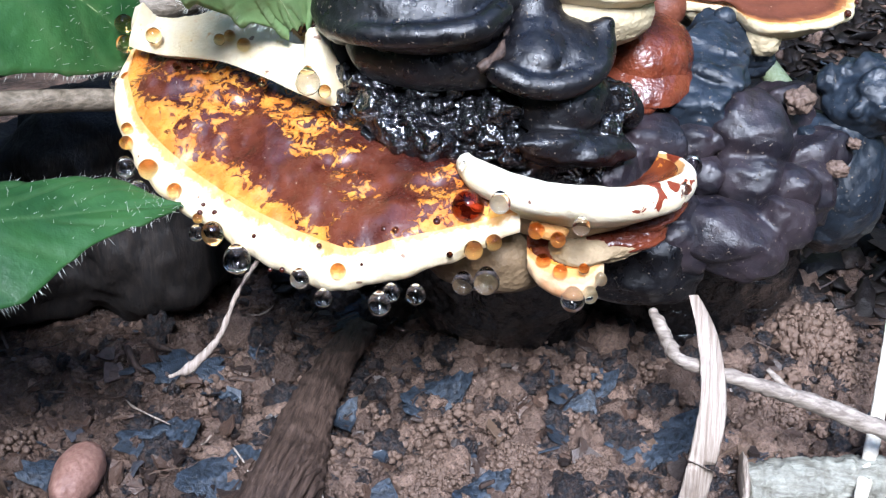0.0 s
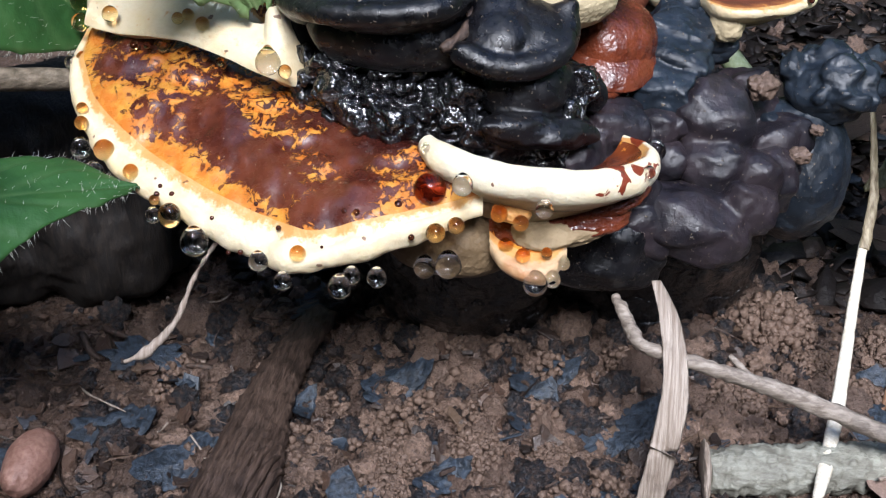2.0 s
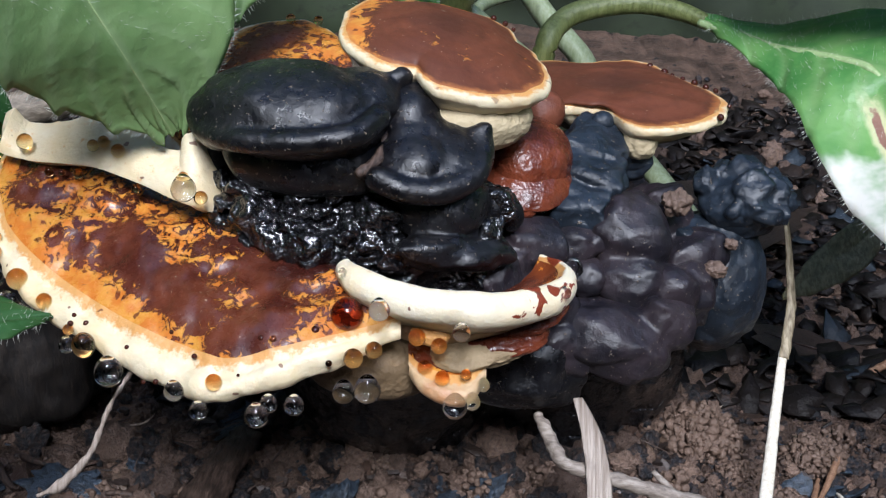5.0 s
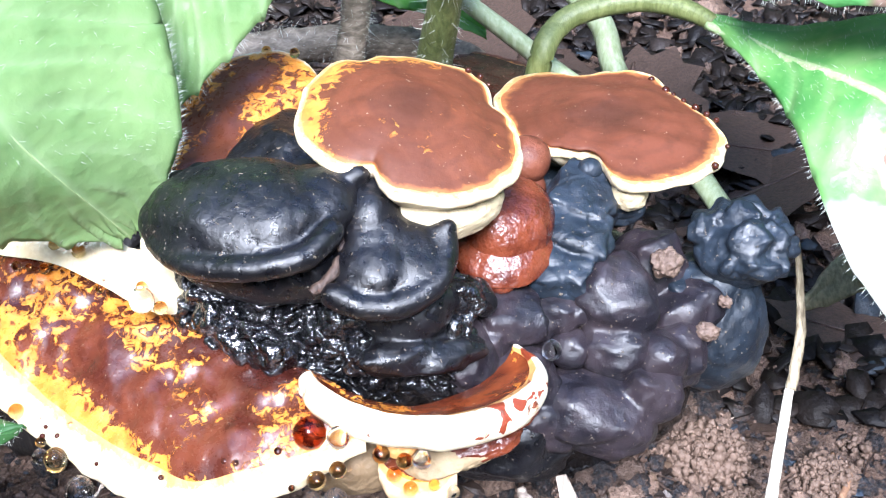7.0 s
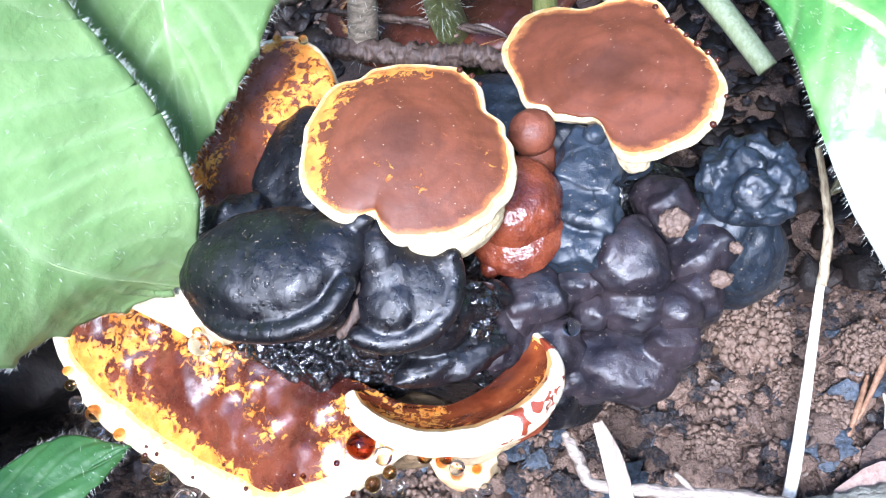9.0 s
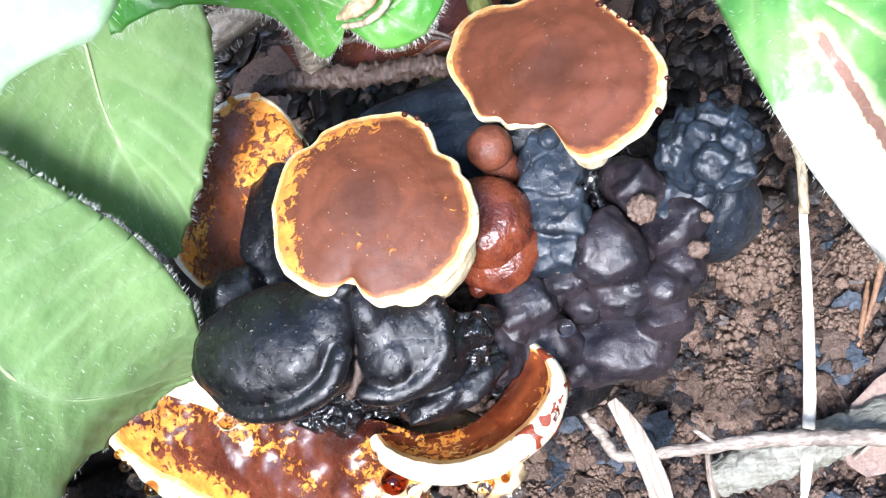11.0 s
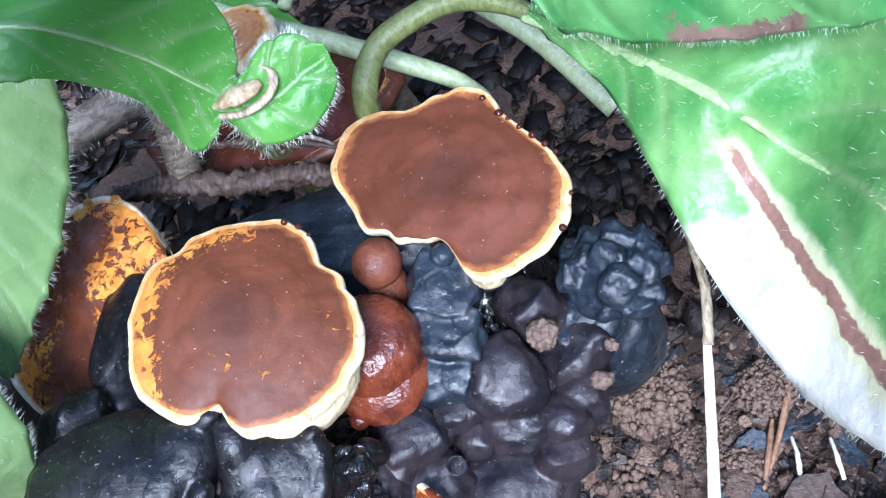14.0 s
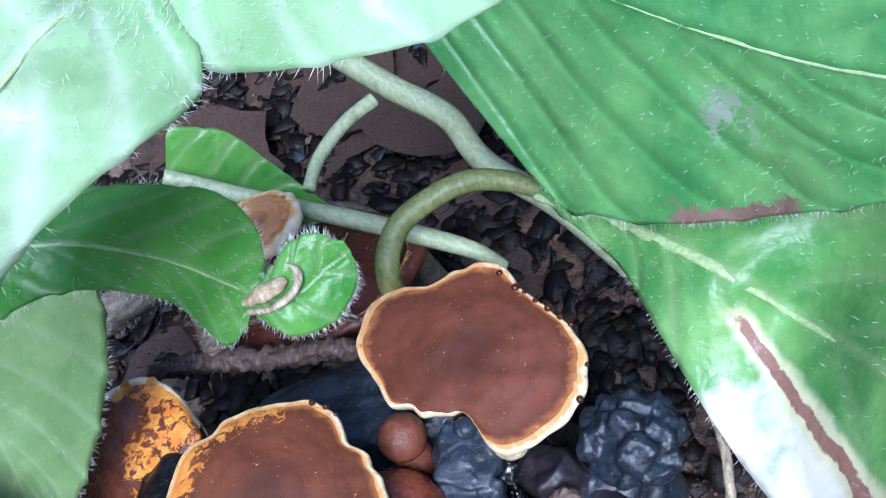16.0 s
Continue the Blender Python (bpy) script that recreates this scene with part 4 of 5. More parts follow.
lobe("stem_base", (23.2, 42.5, 55.5), (3.6, 3.4, 3.4), M_PALEPORE, cap, (0, 0, 0), 0.2, 0.04, seed=65, label="cream nub below the margin")
cap = thing("bracket_fungus", "brown and orange mottled bracket fungus with a white margin", "fungus", "brown caps", at=(-60, 68, 40))
shelf(cap, [(-69.4, 34.4, 52.0), (-76.9, 43.3, 56.6), (-73.5, 56.9, 63.7), (-64.2, 67.4, 69.4), (-55.2, 70.8, 71.0), (-48.1, 70.3, 70.6), (-42.5, 65.7, 69.1), (-38.6, 58.4, 65.5)],
      [(-55.5, 29.8, 55.8), (-53.0, 33.7, 57.6), (-51.0, 38.4, 59.4), (-48.0, 44.3, 61.8), (-45.0, 48.1, 63.6), (-42.0, 50.2, 64.2), (-39.4, 51.6, 64.4), (-37.0, 52.3, 64.0)], [3.5], M_MOTTLED, False, 160, 1.5, 0.7, 0.86, seed=53, margin=M_WHITERIM)
TAN = (-20.4, 97.8, 78.3)
cap = thing("bracket_fungus", "small orange-brown bracket fungus with a white margin behind the leaves", "fungus", "brown caps", at=(-18, 100, 70))
shelf(cap, ring(TAN, [-180, -120, -60, 0, 60, 120], [10, 9, 8.5, 9.5, 8.5, 9.5], slope=(0.1, -0.05)), [TAN], [3.0], M_TANCAP, True, 120, 0.8, 0.4, 0.86, seed=54, margin=M_CAPRIM)
cap = thing("bracket_fungus", "dark reddish-brown old bracket fungus lying behind the mass", "fungus", "brown caps", at=(-25, 108, 30))
shelf(cap, ring((-25, 110, 44), [-180, -120, -60, 0, 60, 120], [32, 22, 20, 30, 20, 22]), [(-25, 110, 45)], [4.0], M_SHELL, True, 160, 1.2, 0.8, 0.9, seed=55, margin=M_REDEDGE)
# Dark lump added where there is only shade behind the large bracket.
stump = thing("shade_lump", "dark lump standing for the shaded gap behind the large bracket", "stump", at=(-120, 60, -25))
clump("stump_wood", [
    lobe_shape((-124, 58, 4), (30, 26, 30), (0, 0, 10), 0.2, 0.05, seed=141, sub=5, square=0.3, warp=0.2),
    lobe_shape((-150, 50, -4), (26, 24, 24), (0, 0, 30), 0.2, 0.05, seed=142, sub=5, square=0.3, warp=0.2)], M_SHADE_LUMP, stump, 1.2, 1, 3.0, 9.0)
ridge = thing("bark_strip", "dark purple-brown ridge of bark behind the fungus", "bark", at=(-25, 95, 30))
tube("bark_ridge", [(-60.8, 89.0, 50.3), (-46.1, 86.7, 51.9), (-29.2, 82.4, 51.9), (-10.2, 78.1, 52.9), (2.8, 76.4, 50.2)], [1.6, 2.4, 2.6, 2.2, 1.2], M_BARK, ridge, 110, 22, 1.5)
for k in range(6):
    tube("splinter", [(-58 + 7 * k, 101 - 2.2 * k, 52.5), (-50 + 7 * k, 98 - 2.2 * k, 54.6), (-40 + 7 * k, 95 - 2.4 * k, 53)], [0.3, 0.8, 0.3], M_BARK, ridge, 26, 7, 0.4, seed=40 + k)

big = thing("bracket_fungus", "large wet brown bracket fungus, orange mottled, with thick cream margin", "fungus", at=(-58, 5, 25))
DISH = [(-20.1, -12.9, 40.0), (-26.5, -16.6, 39.0), (-34.6, -21.1, 38.1), (-42.2, -23.1, 36.5), (-48.9, -24.3, 34.9), (-54.7, -21.3, 34.6), (-62.6, -18.1, 35.4), (-70.7, -14.6, 37.1), (-79.8, -9.2, 39.0),
        (-86.2, -5.5, 41.5), (-92.3, -0.6, 43.6), (-97.1, 4.3, 46.6), (-100.4, 12.6, 50.1), (-101.4, 19.6, 53.4), (-100.1, 23.9, 56.2)]
HINGE = [(-21.6, -5.8, 43.6), (-26.7, -4.2, 44.0), (-32.8, -1.5, 45.0), (-37.7, 0.1, 45.9), (-41.7, 1.9, 46.7), (-46.6, 3.5, 47.5), (-51.5, 5.2, 48.9), (-57.3, 7.8, 50.3), (-63.9, 11.2, 51.8), (-70.4, 14.6, 53.3), (-76.6, 18.7, 54.3), (-82.9, 21.9, 55.3), (-88.2, 24.3, 56.2),
         (-92.7, 25.8, 57.0), (-96.2, 26.9, 57.6)]
shelf(big, DISH, HINGE, [2.6, 5.2, 5.6, 5.4, 5.0, 5.0, 5.2], M_WETCAP, False, 260, 2.6, 1.5, 0.80, seed=56, under_in=0.8, under_drop=1.2, even=60, roll=0.9)


def torn_sheet(owner, name, low, high, mat, thick, tear, seed, n=140, m=14):
    """A thin curved sheet between two lines, the upper one torn."""
    a, c = curve(low, n), curve(high, n)
    rag = np.array([1 + tear * noise.fractal(Vector((k * 0.09 + seed, seed, 0)), 0.5, 2.1, 5) for k in range(n)])
    v, u = [], []
    for j in range(m):
        s = j / (m - 1)
        p = a + (c - a) * (s * rag)[:, None]
        p[:, 1] -= 1.6 * np.sin(np.pi * s) 
        v.append(p), u.append(np.full(n, 1.0))
    ob = build(name, np.concatenate(v), grid_faces(m, n), mat, owner, attrs={"u": np.concatenate(u)})
    mod = ob.modifiers.new("thickness", "SOLIDIFY")
    mod.thickness, mod.offset = thick * MM, 0
    bev = ob.modifiers.new("edge", "BEVEL")
    bev.width, bev.segments, bev.limit_method = 0.3 * thick * MM, 3, "ANGLE"
    return ob


flap = thing("bracket_fungus", "pale cream torn edge of a bracket under a leaf tip", "fungus", at=(-80, 24, 45))
torn_sheet(flap, "margin", [(-99.1, 16.0, 57.6), (-95.8, 15.4, 56.4), (-91.2, 14.2, 56.0), (-85.1, 13.0, 56.4), (-78.8, 11.0, 56.8), (-72.4, 8.2, 56.2), (-66.2, 5.4, 55.4), (-60.7, 2.6, 54.2), (-57.4, 3.6, 52.2), (-55.6, 7.0, 50.7)],
           [(-98.8, 21.0, 64.0), (-96.1, 22.0, 60.4), (-90.9, 22.0, 60.4), (-85.3, 21.0, 61.8), (-78.1, 19.0, 64.8), (-71.7, 16.0, 64.2), (-67.0, 12.0, 60.7), (-62.2, 10.0, 60.6), (-60.5, 10.0, 64.2), (-56.7, 11.0, 59.2)], M_RIM, 2.6, 0.04, 3.0)
strip = thing("bracket_fungus", "half-moon bracket fungus with a thick cream margin and red-brown top", "fungus", at=(-10, -5, 40))
shelf(strip, [(-30.0, -6.5, 48.8), (-27.3, -10.2, 49.3), (-21.3, -13.8, 49.3), (-13.4, -15.7, 48.8), (-6.1, -15.0, 47.9), (0.1, -12.0, 47.2), (5.4, -7.3, 46.8), (7.9, -1.8, 46.4), (6.7, 3.8, 45.9), (3.4, 7.4, 45.1)],
      [(-27.9, -5.7, 45.9), (-24.7, -5.7, 43.8), (-19.6, -6.1, 42.2), (-13.4, -5.7, 41.4), (-9.3, -3.9, 40.9), (-5.2, -0.8, 40.5), (-2.2, 1.8, 40.4), (-0.3, 4.1, 40.6), (0.3, 5.1, 40.8), (0.9, 5.9, 41.3)],
      [3.6, 6, 6.8, 6.6, 6.3, 6, 5.8, 5.0, 4.2, 3.2], M_REDCAP, False, 200, -0.6, 0.6, 0.62, seed=58, under_in=0.8, under_drop=0.8, margin=M_STAINRIM)
low = thing("bracket_fungus", "small amber bracket fungus lobe under the cream margin", "fungus", at=(-14, -10, 25))
shelf(low, [(-18.8, -11.4, 32.0), (-16.2, -14.1, 30.8), (-12.1, -15.7, 29.9), (-8.0, -14.7, 29.7), (-5.3, -10.5, 31.0)], [(-19.7, -3.1, 34.6), (-16.7, -2.0, 34.6), (-13.6, -2.1, 34.5), (-9.6, -2.1, 34.5), (-6.5, -3.2, 34.4)], [2.5, 3, 3.4, 3.2, 2.5], M_WETCAP,
      False, 100, 0.8, 0.5, 0.6, seed=59, margin=M_AMBERRIM)
lobe("pore_pad", (-26, -3.4, 27.6), (13, 8, 7.2), M_SHADEPORE, big, (0, 8, 10), 0.08, 0.02, seed=60, sub=6, label="brownish pored underside")
tongue = thing("bracket_fungus", "layered orange-red bracket fungus below the half-moon", "fungus", at=(-2, -4, 30))
for at, size, turn, k in (((0.5, -1.5, 37.6), (8.6, 6.2, 2.2), (10, -10, 26), 61.0), ((-3.5, -4.5, 35.0), (9.0, 6.0, 2.2), (12, -6, 20), 61.7)):
    lobe("layer", at, size, M_RED, tongue, turn, 0.18, 0.05, seed=k)
lobe("pored_layer", (-7, -6.5, 33.5), (9, 6, 2.6), M_PORE, tongue, (12, -6, 18), 0.2, 0.05, seed=62, label="tan pored layer")
lobe("margin", (-15.0, -11.5, 37.8), (3.6, 3.0, 2.2), M_AMBERRIM, tongue, (0, 20, 24), 0.2, 0.06, seed=66, label="amber-stained cream lip")


# ---- droplets ----
def drop_mesh(name, stretch):
    d, f = ico(4)
    p = d.copy()
    up = np.clip(p[:, 2], 0, 1)
    p[:, :2] *= (1 - 0.35 * stretch * up**1.5)[:, None]
    p[:, 2] *= np.where(p[:, 2] > 0, 1 + 0.5 * stretch, 1.0)
    return p, f


def droplets(name, label, group, mat, stretch, rows):
    p, f = drop_mesh(name, stretch)
    me = None
    for x, y, z, r in rows:
        if me is None:
            ob = build(name, p, f, mat)
            me = ob.data
        else:
            ob = new(name, me)
        ob.matrix_world = Matrix.Translation(Vector((x, y, z)) * MM) @ Matrix.Diagonal((r, r, r, 1))
        tagged(ob, label, "droplet", group)

droplets("water_droplet", "clear round water droplet hanging from the cream margin", "droplets", M_WATER, 0.6, [(-59.7, -0.8, 58.1, 2.25), (-68.8, -21.3, 32.4, 2.48), (-74.3, -17.0, 34.7, 1.91), (-78.2, -14.9, 33.6, 1.41), (-91.8, -6.6, 36.7, 2.10), (-89.3, -7.9, 35.5, 1.85), (-56.6, -25.1, 31.8, 1.67), (-51.9, -27.6, 29.8, 1.54), (-41.7, -30.0, 31.0, 1.95), (-40.2, -27.4, 31.8, 1.49), (-36.0, -27.3, 31.7, 1.67), (-29.3, -17.6, 28.8, 1.96), (-25.2, -17.9, 29.7, 2.33), (-9.3, -20.0, 42.8, 1.53), (-10.1, -19.0, 28.0, 2.12), (-7.3, -17.2, 28.1, 1.46), (-5.6, -13.7, 29.4, 1.18), (9.9, 11.8, 40.5, 1.86), (7.7, -8.9, 45.6, 1.05), (-23.0, -19.0, 45.7, 1.80), (-102.7, 14.4, 49.9, 1.41), (-95.5, -2.6, 39.8, 1.91), (-30.3, -10.8, 48.2, 0.85)])
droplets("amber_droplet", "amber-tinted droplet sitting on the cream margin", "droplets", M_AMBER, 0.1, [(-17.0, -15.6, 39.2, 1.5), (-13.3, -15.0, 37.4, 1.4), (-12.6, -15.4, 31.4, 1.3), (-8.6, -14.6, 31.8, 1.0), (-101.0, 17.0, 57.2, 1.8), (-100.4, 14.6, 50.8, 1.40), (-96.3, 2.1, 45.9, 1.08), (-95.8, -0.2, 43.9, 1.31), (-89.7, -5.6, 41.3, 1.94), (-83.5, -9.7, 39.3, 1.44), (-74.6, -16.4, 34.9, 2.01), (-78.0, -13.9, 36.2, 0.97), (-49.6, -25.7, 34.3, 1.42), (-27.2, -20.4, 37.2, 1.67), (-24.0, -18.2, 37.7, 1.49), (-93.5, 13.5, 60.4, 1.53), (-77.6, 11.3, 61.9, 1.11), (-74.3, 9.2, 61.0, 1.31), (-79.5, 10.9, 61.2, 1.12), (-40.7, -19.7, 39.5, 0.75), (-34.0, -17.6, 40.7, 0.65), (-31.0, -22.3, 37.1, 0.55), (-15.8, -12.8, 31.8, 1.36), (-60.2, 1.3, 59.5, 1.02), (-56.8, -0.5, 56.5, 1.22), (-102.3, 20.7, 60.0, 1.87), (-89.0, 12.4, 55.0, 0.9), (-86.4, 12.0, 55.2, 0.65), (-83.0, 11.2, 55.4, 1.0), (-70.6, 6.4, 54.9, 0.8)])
droplets("dark_droplet", "dark red-brown droplet at the edge of the crust", "droplets", M_DARKDROP, 0.1, [(-28.9, -15.0, 42.6, 2.82)])
droplets("dark_droplet", "tiny dark droplet on the cream margin", "droplets", M_DOT, 0.0, [(-77.4, -12.0, 38.1, 0.43), (-77.7, -13.3, 37.1, 0.54), (-80.1, -8.1, 39.4, 0.44), (-74.9, -13.3, 37.3, 0.53), (-60.3, -22.7, 32.0, 0.50), (-62.7, -21.9, 31.3, 0.40), (-54.0, -20.6, 36.1, 0.49), (-42.7, -19.4, 39.5, 0.66), (-37.8, -19.0, 39.6, 0.75), (-33.9, -17.6, 40.6, 0.75), (-66.5, -17.7, 35.5, 0.41), (-58.9, -16.4, 38.2, 0.40), (-45.7, -24.6, 35.3, 0.28), (-31.0, -22.1, 37.0, 0.55), (-87.2, 0.1, 45.1, 0.46), (-93.6, 8.4, 49.3, 0.36), (-93.6, 5.6, 48.0, 0.36)])


droplets("dark_droplet", "small dark brown droplet on the cap margin", "droplets", M_DOT, 0.0, [(27.8, 79.1, 61.4, 0.75), (30.6, 74.1, 61.4, 0.95), (34.2, 69.5, 61.4, 0.6), (36.5, 66.7, 61.4, 0.8), (38.6, 63.8, 61.4, 0.7), (40.4, 61.2, 61.5, 0.6), (39.2, 44.0, 61.0, 0.75), (41.9, 51.0, 61.3, 0.5), (32.2, 72.2, 61.4, 0.5), (-7.7, 47.0, 78.9, 0.65), (-5.3, 45.8, 78.2, 0.6), (-3.6, 44.0, 77.5, 0.45)])
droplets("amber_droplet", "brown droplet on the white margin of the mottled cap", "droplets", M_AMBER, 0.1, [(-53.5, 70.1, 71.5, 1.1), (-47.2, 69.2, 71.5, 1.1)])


# ---- leaves ----
plant = thing("leafy_plant", "plant with a broad green leaf, blighted white and brown", "plant", at=(10, 110, -20))
tube("petiole", [(-1.3, 87.1, 6.1), (0.2, 90.5, 33.9), (3.4, 86.4, 61.3), (7.7, 92.9, 67.9), (15.5, 96.2, 70.5), (25.8, 97.7, 71.5), (35.0, 94.6, 70.8), (41.1, 90.5, 69.4)], [3.2, 3.0, 2.8, 2.7, 2.6, 2.5, 2.3, 1.8], M_STEM, plant, 90)
v, nn = blade("leaf_blade", [(39.4, 91.3, 69.2), (46.2, 81.1, 66.5), (52.9, 69.7, 62.4), (56.6, 54.7, 60.0), (62.9, 34.2, 49.2), (72.5, 10.5, 45.0), (81.4, -7.6, 56.1), (89.6, -18.4, 64.1)],
              [(40.2, 90.9, 69.6), (53.2, 79.4, 68.1), (64.6, 67.1, 69.0), (73.8, 55.9, 67.9), (82.2, 51.8, 57.0), (92.2, 27.4, 69.2), (96.0, 4.2, 71.7), (92.6, -19.9, 67.4)],
              [(41.5, 91.6, 69.6), (57.3, 88.6, 69.9), (75.2, 80.9, 75.6), (93.4, 74.7, 75.8), (106.3, 52.5, 79.2), (109.8, 24.7, 81.6), (106.2, 2.7, 78.0), (95.2, -20.5, 69.6)], M_LEAFR, plant, 8, 1.5, seed=71, sag=0.8, spine=2.2)
leaf_hairs(plant, v, nn, 900, 220, 7)
upper = thing("leafy_plant", "broad glossy green leaf with sunken veins and a brown scar", "plant", at=(90, 60, -20))
tube("petiole", [(150, 90, -22), (146, 70, 70), (110, 40, 132)], [3, 2.6, 2.0], M_STEM, upper, 40)
v, nn = blade("leaf_blade", [(109.8, 13.7, 112.4), (102.7, 30.0, 106.9), (90.1, 39.3, 100.2), (79.5, 48.9, 92.0), (66.6, 55.2, 88.6), (53.1, 63.9, 87.1), (45.2, 71.5, 87.9), (28.6, 96.5, 123.1)],
              [(110.2, 25.4, 126.5), (102.8, 38.5, 123.5), (92.5, 49.4, 121.4), (82.7, 59.9, 121.2), (71.8, 70.6, 123.0), (60.2, 82.7, 125.6), (48.3, 96.4, 130.3), (34.3, 107.4, 136.4)],
              [(116.9, 33.2, 134.4), (115.9, 48.0, 138.0), (110.5, 63.7, 139.2), (99.3, 80.2, 139.9), (85.2, 94.0, 140.8), (68.4, 105.1, 142.5), (54.0, 111.5, 142.6), (35.2, 111.8, 138.2)], M_SCARLEAF, upper, 5.5, 1.5, n=150, half=50, seed=72, sag=1.0, skew=-0.45)
leaf_hairs(upper, v, nn, 900, 200, 8)

hang = thing("leafy_plant", "hanging hairy pale green leaf with its tip touching the fungus", "plant", at=(-90, 30, -20))
v, nn = blade("leaf_blade", [(-77.3, 5.3, 142.5), (-83.9, -22.5, 126.9), (-84.0, -33.0, 110.0), (-82.5, -25.0, 88.0), (-77.0, -6.0, 73.5), (-65.5, 8.0, 64.5)],
              [(-74.0, 22.3, 138.5), (-77.3, 6.1, 122.3), (-76.8, -3.2, 107.9), (-72.6, -6.2, 94.7), (-67.2, -0.1, 79.7), (-63.9, 9.0, 64.9)],
              [(-64.2, 26.1, 136.7), (-63.8, 26.8, 121.3), (-58.9, 24.0, 108.4), (-55.2, 20.8, 97.4), (-53.4, 13.7, 81.7), (-62.3, 10.1, 65.3)], M_UNDER, hang, 9, 1.2, seed=73, sag=1.8)
leaf_hairs(hang, v, nn, 700, 300, 9)
hang = thing("leafy_plant", "bright green leaf behind the hanging leaf", "plant", at=(-70, 60, -20))
v, nn = blade("leaf_blade", [(-65.4, 36.2, 140.5), (-75.4, 33.0, 124.6), (-72.2, 32.6, 108.3), (-67.7, 33.2, 92.6), (-63.6, 30.0, 76.8)],
              [(-47.4, 55.1, 135.0), (-53.2, 48.7, 119.8), (-58.6, 44.5, 106.1), (-60.1, 38.0, 92.4), (-63.1, 30.0, 76.3)],
              [(-32.9, 68.9, 125.7), (-37.0, 57.9, 104.6), (-45.3, 45.7, 91.0), (-55.5, 36.5, 81.5), (-62.6, 30.0, 75.8)], M_UNDER, hang, 7, 1.2, seed=74, sag=1.4)
leaf_hairs(hang, v, nn, 300, 160, 10)
lowleaf = thing("leafy_plant", "green leaf low beside the large bracket, darkened for shade", "plant", at=(-120, 0, -20))
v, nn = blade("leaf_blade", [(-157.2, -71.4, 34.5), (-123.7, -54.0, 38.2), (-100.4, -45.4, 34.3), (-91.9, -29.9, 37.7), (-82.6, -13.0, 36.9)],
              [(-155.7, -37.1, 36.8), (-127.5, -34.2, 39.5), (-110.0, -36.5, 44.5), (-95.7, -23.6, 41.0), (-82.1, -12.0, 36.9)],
              [(-148.5, 1.5, 34.8), (-128.8, -14.4, 40.2), (-108.7, -21.9, 45.6), (-95.5, -11.4, 41.8), (-81.5, -11.5, 36.9)], M_SHADELEAF, lowleaf, 6, 1.0, seed=75)
leaf_hairs(lowleaf, v, nn, 200, 120, 11)
lowleaf = thing("leafy_plant", "broad green leaf beside the large bracket, darkened for shade", "plant", at=(-130, 20, -20))
# The first points extend the blade, unseen, to shade the ground behind it.
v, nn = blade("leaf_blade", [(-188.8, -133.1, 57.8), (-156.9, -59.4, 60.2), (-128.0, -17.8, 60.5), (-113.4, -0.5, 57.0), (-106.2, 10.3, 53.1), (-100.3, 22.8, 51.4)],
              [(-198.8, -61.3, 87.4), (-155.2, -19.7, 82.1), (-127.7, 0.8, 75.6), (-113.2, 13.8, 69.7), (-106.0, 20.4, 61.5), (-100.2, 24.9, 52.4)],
              [(-203.6, 7.1, 103.5), (-152.5, 18.8, 96.9), (-126.2, 27.8, 88.2), (-112.4, 32.3, 79.8), (-104.7, 30.6, 67.7), (-99.1, 26.9, 53.5)], M_SHADELEAF, lowleaf, 6, 1.0, seed=76)
tube("stem", [(-155.8, -45.5, 62.5), (-127.0, -13.1, 54.4), (-103.2, 16.9, 45.3), (-87.6, 41.8, 32.4), (-76.4, 65.1, -16.8)], [2.6, 2.4, 2.2, 2.2, 2.4], M_BROWNSTEM, lowleaf, 60, rough=0.2)
leaf_hairs(lowleaf, v, nn, 200, 120, 12)

def stem_fuzz(owner, line, count, radius, seed):
    """Fine pale hairs standing off a stem."""
    hs = curve(line, count)
    hw = np.random.default_rng(seed).normal(0, 1, (count, 3))
    hw /= np.linalg.norm(hw, axis=1, keepdims=True)
    hairs("hairs", hs + hw * radius, hw, owner, (1.5, 4.0), 0.04)


curl = thing("leafy_plant", "small green leaf curled back on itself with bristly edge", "plant", at=(-10, 75, -20))
v, nn = blade("leaf_blade", [(-30.0, 30.0, 141.2), (-17.9, 31.9, 140.7), (-11.2, 39.0, 124.8), (-8.7, 39.3, 110.5), (-2.2, 42.3, 113.9)],
              [(-27.9, 37.0, 148.9), (-15.3, 36.5, 144.9), (-9.0, 42.5, 130.3), (-3.8, 44.0, 118.9), (-1.0, 43.5, 114.6)],
              [(-26.5, 45.6, 150.8), (-8.6, 46.5, 143.7), (0.3, 50.6, 133.5), (2.8, 49.9, 123.7), (0.3, 46.4, 116.0)], M_BRIGHTLEAF, curl, 6, 0.6, seed=77)
leaf_hairs(curl, v, nn, 250, 120, 13)
v, nn = blade("leaf_roll", [(-2.3, 41.5, 113.2), (2.2, 39.1, 108.6), (8.2, 39.9, 107.7), (13.7, 43.6, 109.7), (15.4, 46.5, 113.1)],
              [(-1.0, 42.7, 114.5), (3.2, 43.0, 112.9), (6.5, 43.8, 113.0), (10.6, 45.9, 113.9), (15.3, 47.4, 114.6)],
              [(0.3, 46.0, 115.4), (3.7, 47.3, 117.8), (7.1, 49.0, 119.8), (11.2, 49.3, 119.4), (14.7, 48.5, 116.4)], M_BRIGHTLEAF, curl, 3, 1.4, seed=78)
leaf_hairs(curl, v, nn, 200, 160, 14)
